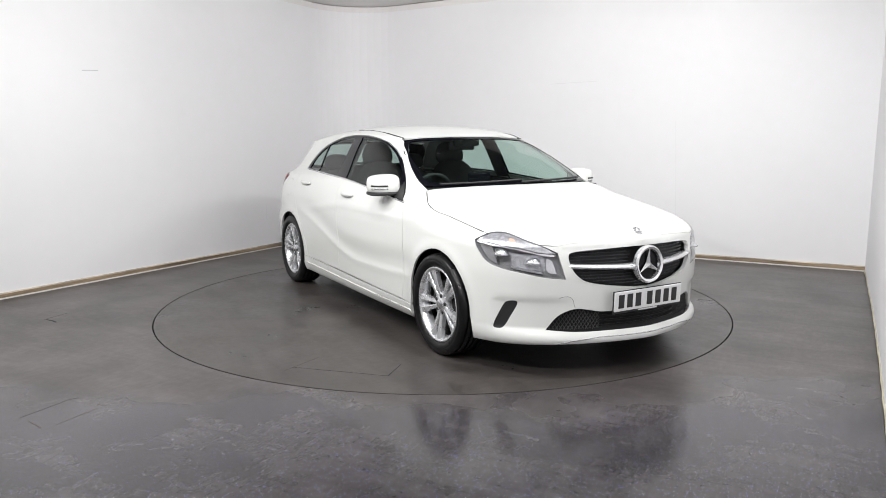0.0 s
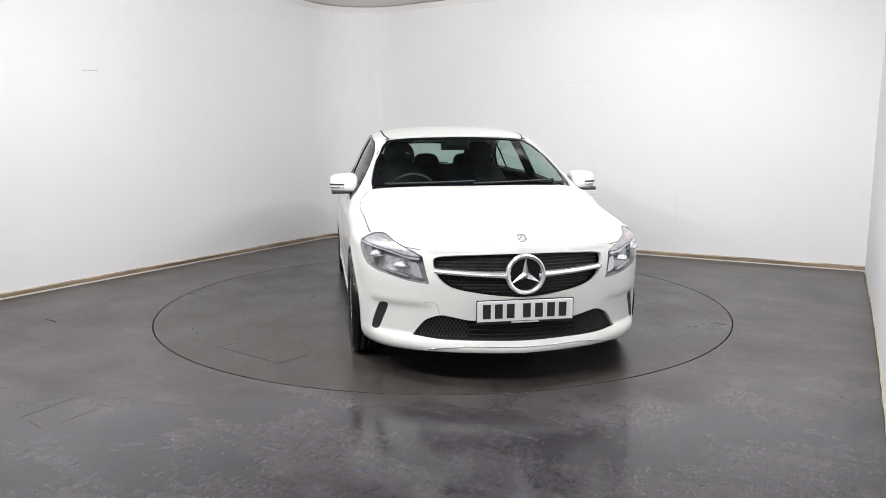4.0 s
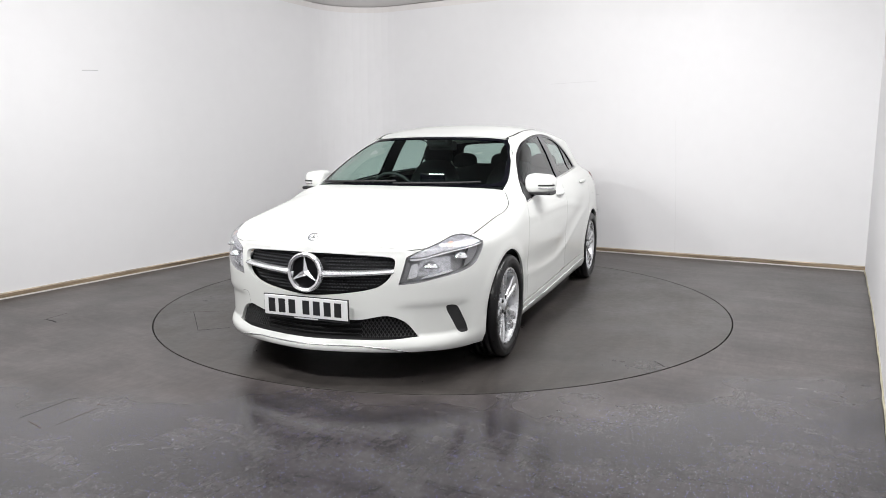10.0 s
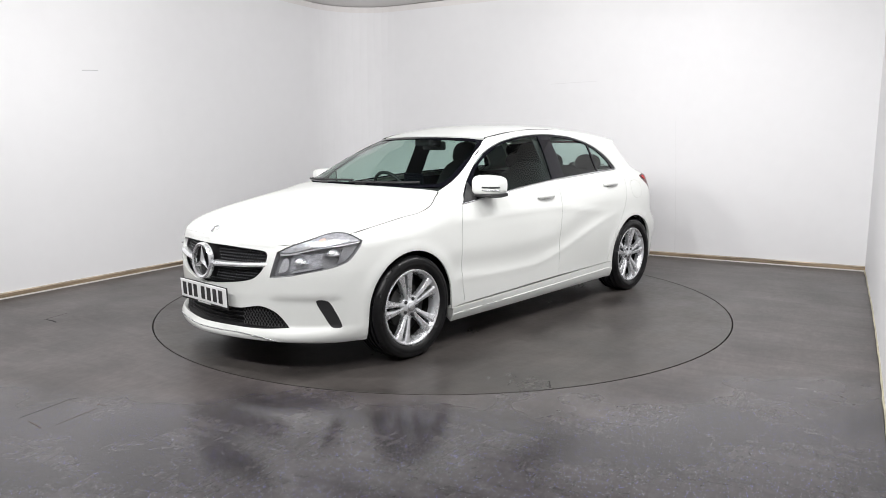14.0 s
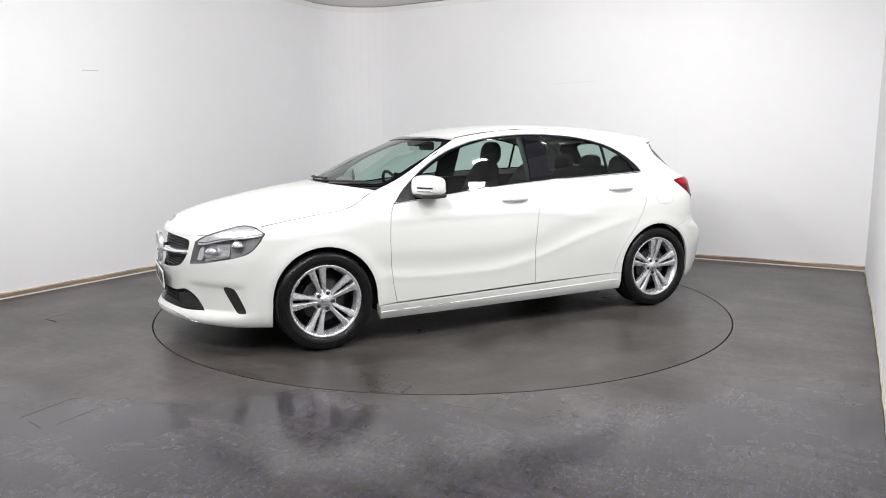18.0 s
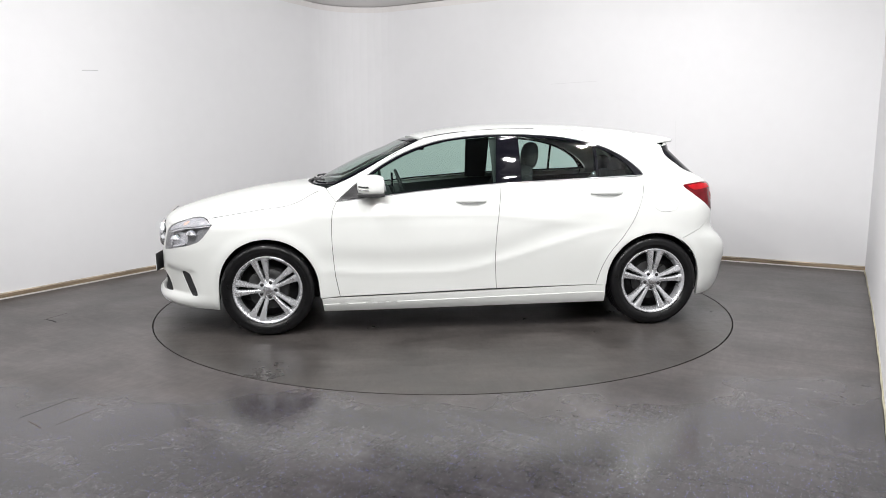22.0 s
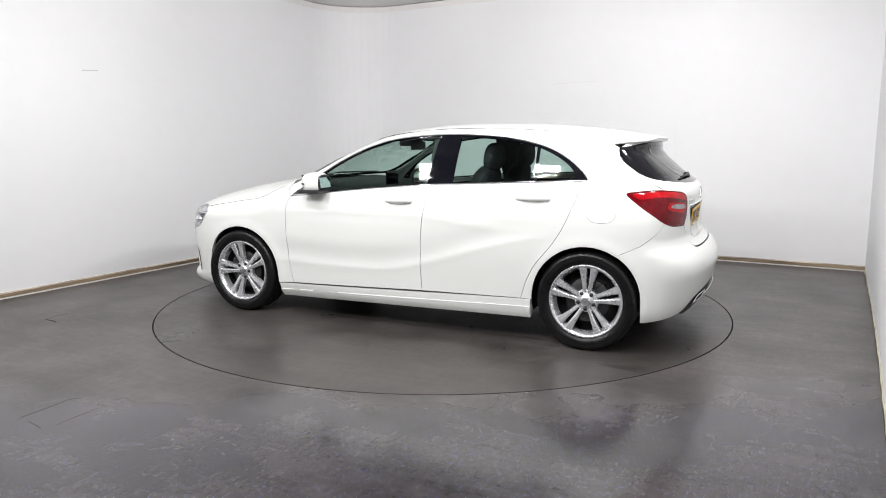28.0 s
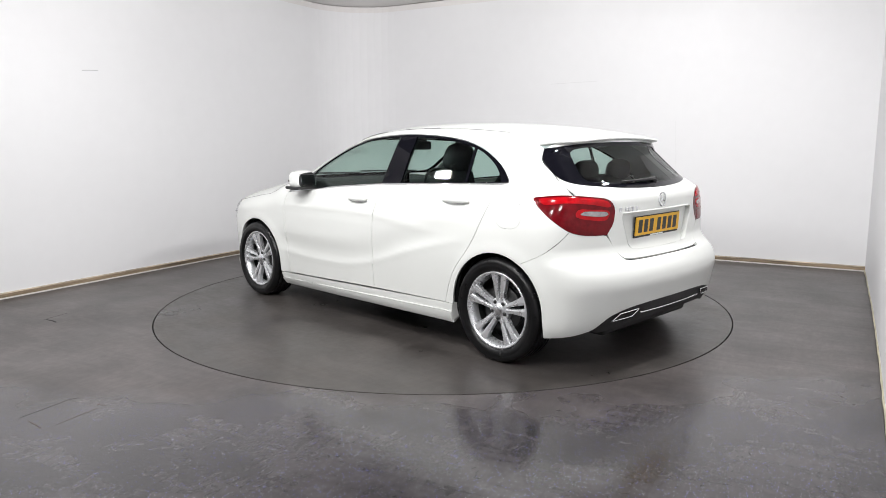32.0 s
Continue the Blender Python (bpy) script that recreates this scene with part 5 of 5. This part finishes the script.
# ---- cowl and wipers ----
bm = bmesh.new()
line = [(1.045, y, 1.002 - 0.03 * (y / 0.7) ** 2) for y in np.linspace(-0.50, 0.50, 23)]
line = [(1.05 - 0.145 * abs(y / 0.7) ** 2.2, y, z) for x, y, z in line]
tube(bm, line, 0.017, 8, 0.6)
cowl = cpart("cowl", bm, M_BLACK, car, "black plastic windscreen cowl")
for ya, yb in ((-0.62, -0.02), (-0.03, 0.56)):
    bm = bmesh.new()
    pts = on_screen(np.c_[np.linspace(ya, yb, 12), np.linspace(1.020, 1.034, 12)])
    tube(bm, [(q[0] + 0.018, q[1], q[2] + 0.006) for q in pts], 0.008, 6)
    cpart("wiper_blade", bm, M_BLACK, cowl, "black wiper blade")

# ---- black rods behind the shut lines: the shade in the gaps put in as colour ----
def seal(surf, pts, closed=False, both_sides=True, deep=0.010, r=0.0055):
    n = max(8, int(sum(math.hypot((b[0] - a[0]) * surf[2], b[1] - a[1]) for a, b in zip(pts, pts[1:])) / 0.025))
    d = np.concatenate([[0], np.cumsum([math.hypot((b[0] - a[0]) * surf[2], b[1] - a[1]) for a, b in zip(pts, pts[1:])])])
    fx, fz = spline(list(zip(d, [q[0] for q in pts]))), spline(list(zip(d, [q[1] for q in pts])))
    t = np.linspace(0, d[-1], n)
    a = np.c_[fx(t), fz(t)]
    p = surf[0](a)
    e = 0.004
    nr = np.cross(surf[0](a + (e / surf[2], 0)) - surf[0](a - (e / surf[2], 0)), surf[0](a + (0, e)) - surf[0](a - (0, e)))
    nr /= np.linalg.norm(nr, axis=1)[:, None]
    if surf is SIDE:
        nr *= np.sign(nr[:, 1:2])
    elif surf in (TOP_SKIN, ROOF_SKIN):
        nr *= np.sign(nr[:, 2:3])
    else:
        nr *= np.sign(nr[:, 0:1]) * (1 if surf is FRONT else -1)
    p = p - nr * deep
    for s in (1, -1) if both_sides else (1,):
        bm = bmesh.new()
        tube(bm, [(q[0], s * q[1], q[2]) for q in p], r, 6)
        cpart("seal", bm, M_BLACK, car, "black rod standing for the shade in a shut line")


seal(SIDE, DOOR_FRONT)
seal(SIDE, SPLIT)
seal(SIDE, REAR_EDGE)
seal(TOP_SKIN, [q[:2] for q in BONNET_SIDE[:-1]], deep=0.0022, r=0.0032)
seal(TAIL, HATCH[10:], deep=0.013)
seal(TAIL, [q[:2] for q in HATCH_SIDE], deep=0.013)
seal(ROOF_SKIN, side_y, deep=0.006, r=0.005)
top_corner = on_screen(np.array([(0.545, 1.318)]))[0]
ditch = [top_corner] + list(on_roof(np.array(side_y[:5])))
for s in (1, -1):
    bm = bmesh.new()
    tube(bm, [(q[0], s * (q[1] + 0.004), q[2] - 0.001) for q in ditch], [0.004, 0.0045, 0.0045, 0.004, 0.003, 0.003], 8)
    cpart("roof_strip", bm, M_BLACK, car, "black strip in the roof channel")
TOW = on_front(np.array([(-32.2, 0.452), (-31.4, 0.459), (-29.6, 0.462), (-28.4, 0.456), (-27.7, 0.440), (-27.4, 0.418), (-27.0, 0.398)]))
bm = bmesh.new()
tube(bm, [(q[0] - 0.0005, q[1], q[2]) for q in TOW], 0.0011, 5)
cpart("towing_cover", bm, M_STEEL, front_bumper, "outline of the round towing-eye cover")

# ---- under the skin ----
bm = bmesh.new()
box(bm, -1.92, 2.0, -0.50, 0.50, 0.175, 0.30, None, 0.03)
box(bm, -1.02, 0.90, -0.80, 0.80, 0.17, 0.30, None, 0.03)
box(bm, 1.70, 1.97, -0.42, 0.42, 0.20, 0.28, None, 0.02)
cpart("underbody", bm, M_BLACK, car, "dark underbody pan")
# added dark box: stops sight through the nose, stands for the bay's shade
bm = bmesh.new()
box(bm, 0.98, 1.93, -0.50, 0.50, 0.28, 0.72, None, 0.05)
cpart("bay_blocker", bm, M_DARK, car, "added dark box that closes the view through the engine bay")

# ---- cabin ----
LINING = [(0.90, 0.30, 1), (0.86, 0.90), (0.55, 0.925), (-0.3, 1.005), (-1.0, 1.035), (-1.33, 1.05, 1), (-1.70, 1.05, 1), (-1.85, 0.95, 1), (-1.85, 0.60, 1), (-1.80, 0.30, 1)]
pair("door_card", skin(SIDE, LINING, [arch_r * (1, 1, 1.03)], 0.06, 0, 0, -0.055), M_CABIN, None, "black inner door trim")
INNER = [(-1.345, 1.03, 1)] + DLO_TOP + [(0.80, 0.95, 1), (0.84, 0.99), (0.72, 1.055), (0.60, 1.12), (0.40, 1.225), (0.2, 1.30), (0.0, 1.335), (-0.5, 1.372), (-1.0, 1.35), (-1.35, 1.30), (-1.47, 1.25), (-1.62, 1.12), (-1.70, 1.05, 1)]
pair("pillar_trim", skin(SIDE, INNER, [], 0.05, 0.004, 0, -0.030), M_LINING, None, "grey pillar trim")
B_TRIM = [(-0.275, 1.0, 1), (-0.262, 1.335, 1), (-0.468, 1.335, 1), (-0.46, 1.0, 1)]
pair("centre_pillar_trim", skin(SIDE, B_TRIM, [], 0.06, 0, 0, -0.032), M_CABIN, None, "dark centre pillar trim")
HEAD = [(0.26, 0.0), (0.22, 0.3), (0.16, 0.48, 1), (-0.3, 0.53), (-0.9, 0.53), (-1.40, 0.48, 1), (-1.45, 0.0)]
sheet("headlining", skin(ROOF_SKIN, both_y(HEAD), [], 0.08, 0, 0, -0.035), M_LINING, car, "grey cloth headlining")

bm = bmesh.new()
slab(bm, [(1.00, 0.985), (0.93, 0.997), (0.70, 0.985), (0.52, 0.965), (0.42, 0.925), (0.40, 0.86), (0.46, 0.80), (0.50, 0.55), (1.0, 0.50)], -0.60, 0.60, 0.02)
dash = cpart("dashboard", bm, M_CABIN, car, "black dashboard")
bm = bmesh.new()
box(bm, 0.405, 0.42, -0.09, 0.11, 0.955, 1.065, pose(0, 0, 0, 0, 0, 0), 0.006)
cpart("screen", bm, M_BLACK_GLOSS, dash, "black centre display", False)
bm = bmesh.new()
tube(bm, [(0.30 + 0.07 * math.sin(t), -0.36 + 0.180 * math.cos(t), 0.895 + 0.165 * math.sin(t)) for t in np.linspace(0, 2 * math.pi, 33)[:-1]], 0.013, 10, 1.0, True)
steer = cpart("steering_wheel", bm, M_CABIN, car, "black steering wheel")
bm = bmesh.new()
slab(bm, [(0.30, 0.84), (0.37, 0.84), (0.40, 0.95), (0.33, 0.955)], -0.43, -0.29, 0.015)
slab(bm, [(0.305, 0.888), (0.33, 0.888), (0.34, 0.918), (0.315, 0.918)], -0.53, -0.19, 0.008)
cpart("steering_boss", bm, M_CABIN, steer, "steering wheel boss and spokes")
bm = bmesh.new()
box(bm, 0.06, 0.09, -0.115, 0.115, 1.235, 1.302, pose(0.10, 0, 0, 0, 0, 0), 0.012)
mirror = cpart("rear_view_mirror", bm, M_CABIN, car, "black rear-view mirror")
bm = bmesh.new()
box(bm, 0.17, 0.31, -0.085, 0.085, 1.265, 1.325, None, 0.02)
cpart("sensor_box", bm, M_CABIN, mirror, "black sensor housing on the windscreen")


def soft_box(bm, c, half, power=3.2, taper=0.0, lean=0.0, seg=24):
    got = bmesh.ops.create_uvsphere(bm, u_segments=seg, v_segments=seg // 2, radius=1)["verts"]
    for v in got:
        p = v.co.copy()
        p /= max(abs(p.x) ** power + abs(p.y) ** power + abs(p.z) ** power, 1e-9) ** (1 / power)
        t = 1 - taper * p.z
        v.co = (c[0] + p.x * half[0] + lean * p.z * half[2], c[1] + p.y * half[1] * t, c[2] + p.z * half[2])


for y in (0.36, -0.36):
    bm = bmesh.new()
    soft_box(bm, (-0.14, y, 0.48), (0.27, 0.25, 0.10))
    seat = cpart("front_seat", bm, M_SEAT, car, "black cloth front seat")
    bm = bmesh.new()
    soft_box(bm, (-0.48, y, 0.80), (0.085, 0.255, 0.34), 3.0, 0.16, -0.30)
    cpart("backrest", bm, M_SEAT, seat)
    bm = bmesh.new()
    soft_box(bm, (-0.615, y, 1.195), (0.055, 0.135, 0.10), 2.8, 0.12, -0.1)
    cpart("headrest", bm, M_SEAT, seat, "black headrest on two posts")
    bm = bmesh.new()
    for d in (-0.06, 0.06):
        tube(bm, [(-0.60, y + d, 1.08), (-0.612, y + d, 1.16)], 0.007, 8)
    cpart("headrest_posts", bm, M_SATIN, seat, "steel headrest posts")
bm = bmesh.new()
soft_box(bm, (-1.02, 0, 0.50), (0.26, 0.64, 0.11))
bench = cpart("rear_seat", bm, M_SEAT, car, "black cloth rear bench")
bm = bmesh.new()
soft_box(bm, (-1.33, 0, 0.80), (0.09, 0.64, 0.28), 3.2, 0.05, -0.35)
cpart("backrest", bm, M_SEAT, bench)
for y in (0.40, 0.0, -0.40):
    bm = bmesh.new()
    soft_box(bm, (-1.425, y, 1.105), (0.05, 0.125, 0.075), 2.8, 0.1, -0.1)
    cpart("headrest", bm, M_SEAT, bench, "black rear headrest")
bm = bmesh.new()
slab(bm, [(-1.44, 0.985), (-1.86, 0.995), (-1.86, 0.975), (-1.44, 0.965)], -0.66, 0.66, 0.004)
cpart("parcel_shelf", bm, M_CABIN, car, "black parcel shelf")

# ---- booth details ----
def run(name, bm, mat, label, cat):
    ob = part(name, bm, mat)
    ob.matrix_world = ROOM
    return tagged(ob, label, cat, kind="structure")


bm = bmesh.new()
band(bm, 0.016, 0.0, 0.012, 0.043)
run("baseboard", bm, M_WOOD, "scuffed bare wooden skirting board", "skirting board")
bm = bmesh.new()
band(bm, 0.013, 0.0, 0.043, 0.053)
run("trim_skirting_top", bm, M_CHIPPED, "chipped painted top edge of the skirting board", "trim")
bm = bmesh.new()
band(bm, 0.019, 0.0, 0.0, 0.012)
run("trim_skirting_foot", bm, M_WHITE_TRIM, "off-white sealant bead along the skirting", "trim")
bm = bmesh.new()
rng = random.Random(4)
side_x = spline([(y, x) for x, y in SIDE_LINE])
line = [(float(side_x(y)) - 0.001 - 0.005 * rng.random(), y, 0.008 + 0.012 * rng.random()) for y in np.linspace(Y0 + 0.02, Y1 - 0.05, 60)]
tube(bm, line, 0.006, 8, 1.6)
run("baseboard_side", bm, M_SEALANT, "wavy yellowed sealant strip along the wall", "skirting board")

def mark(name, pts, width, mat, label, up, m=ROOM, parent=None):
    """A cut or scratch: a thin strip along pts, lying on the floor or a wall whose way out is up."""
    bm = bmesh.new()
    up = Vector(up)
    rows = []
    for i, q in enumerate(pts):
        q = Vector(q)
        d = (Vector(pts[min(i + 1, len(pts) - 1)]) - Vector(pts[max(i - 1, 0)])).normalized()
        u = d.cross(up) * width / 2
        rows.append([bm.verts.new(q - u + up * 0.0004), bm.verts.new(q + up * 0.0012), bm.verts.new(q + u + up * 0.0004)])
    for a, b in zip(rows, rows[1:]):
        for i in range(2):
            bm.faces.new((a[i], a[i + 1], b[i + 1], b[i]))
    bmesh.ops.recalc_face_normals(bm, faces=bm.faces)
    ob = part(name, bm, mat, parent, "" if parent is None else label)
    if parent is None:
        ob.matrix_world = m
        tagged(ob, label, "mark", kind="structure")
    return ob


M_CUT = material("floor_cut", (0.012, 0.010, 0.010), 0.7)
M_CUT_BROWN = material("lifted_floor_edge", (0.07, 0.045, 0.035), 0.6)
M_SCRATCH = material("grey_scuff", (0.58, 0.58, 0.59), 0.7)
M_PALE_CUT = material("dusty_cut", (0.11, 0.10, 0.095), 0.7)
M_JOINT = material("panel_joint", (0.79, 0.79, 0.80), 0.7)
Z = (0, 0, 1)
for pts, w, mat in (([(-2.28, -2.01, 0), (-2.312, -1.81, 0)], 0.006, M_CUT), ([(-2.262, -2.002, 0), (-2.19, -2.00, 0), (-2.114, -2.016, 0)], 0.016, M_CUT), ([(-0.511, -3.209, 0), (-0.518, -3.155, 0)], 0.005, M_CUT),
                    ([(-0.538, -2.946, 0), (-0.518, -2.897, 0)], 0.004, M_CUT), ([(-0.347, -2.912, 0), (-0.298, -2.902, 0)], 0.006, M_CUT_BROWN), ([(-0.276, -3.172, 0), (-0.29, -3.04, 0), (-0.298, -2.946, 0)], 0.004, M_CUT_BROWN),
                    ([(-0.433, -3.213, 0), (-0.37, -3.22, 0), (-0.302, -3.232, 0)], 0.005, M_CUT_BROWN), ([(-0.511, -3.209, 0), (-0.535, -2.95, 0)], 0.002, M_CUT)):
    mark("floor_cut", pts, w, mat, "dark cut line of a hatch in the vinyl", Z)
for pts, w, mat in (([(1.075, -1.656, 0), (1.29, -1.45, 0), (1.507, -1.245, 0)], 0.004, M_CUT), ([(1.507, -1.245, 0), (1.359, -1.087, 0)], 0.006, M_CUT), ([(1.118, -1.726, 0), (0.973, -1.454, 0)], 0.003, M_CUT_BROWN),
                    ([(1.089, 1.808, 0), (1.14, 1.845, 0), (1.175, 1.868, 0), (1.172, 1.895, 0)], 0.007, M_CUT), ([(1.958, 0.537, 0), (1.90, 0.521, 0)], 0.010, M_PALE_CUT)):
    mark("deck_cut", pts, w, mat, "cut line in the turntable vinyl", Z, parent=turntable)
for pts, w, mat, up in (([(-3.27, -0.874, 1.950), (-3.27, -0.80, 1.956), (-3.27, -0.715, 1.961)], 0.007, M_SCRATCH, (1, 0, 0)), ([(-3.27, 1.417, 0.544), (-3.27, 1.407, 0.366)], 0.004, M_JOINT, (1, 0, 0)),
                        ([(-0.313, 3.137, 1.955), (-0.05, 3.137, 1.962), (0.245, 3.137, 1.967)], 0.006, M_JOINT, (0, -1, 0)), ([(0.104, 3.137, 0.66), (0.31, 3.137, 0.667)], 0.006, M_SCRATCH, (0, -1, 0)),
                        ([(0.039, 3.137, 0.496), (0.302, 3.137, 0.494)], 0.006, M_SCRATCH, (0, -1, 0)), ([(1.148, 3.137, 1.501), (1.18, 3.137, 0.8), (1.20, 3.137, 0.06)], 0.005, M_JOINT, (0, -1, 0)),
                        ([(3.106, -0.50, 0.60), (3.106, -0.55, 0.40), (3.107, -0.66, 0.04)], 0.012, M_JOINT, (-1, 0, 0))):
    mark("wall_scuff", pts, w, mat, "faint grey scuff or joint on the white wall", up)

# ceiling floodlights
def floodlight(x, y):
    root = new("floodlight")
    tagged(root, "small white floodlight hung under the ceiling", "light", "booth floodlights")
    m = flood_pose(x, y)
    root.matrix_world = ROOM @ m
    bm = bmesh.new()
    box(bm, -0.11, 0.11, -0.065, 0.065, 0.012, 0.05, None, 0.006)
    part("housing", bm, M_WHITE_TRIM, root)
    bm = bmesh.new()
    box(bm, -0.098, 0.098, -0.053, 0.053, 0.006, 0.012)
    part("diffuser", bm, M_DIFFUSER, root, "glowing white diffuser")
    bm = bmesh.new()
    up = m.inverted() @ Vector((x, y, TOP))
    tube(bm, [(0, 0, 0.045), up], 0.012, 8)
    part("stem", bm, M_WHITE_TRIM, root)
    return root


M_DIFFUSER = material("light_diffuser", (0.9, 0.9, 0.9), 0.5)
b = M_DIFFUSER.node_tree.nodes["Principled BSDF"]
b.inputs["Emission Color"].default_value, b.inputs["Emission Strength"].default_value = (0.995, 0.985, 0.98, 1), 6.0
for x, y, share in PANELS:
    floodlight(x, y)


def motions():
    rows = [(t, pose(0, 0, 0, 0, 0, a)) for t, a in TURN]
    walk(turntable, rows)
    walk(car, rows)


motions()
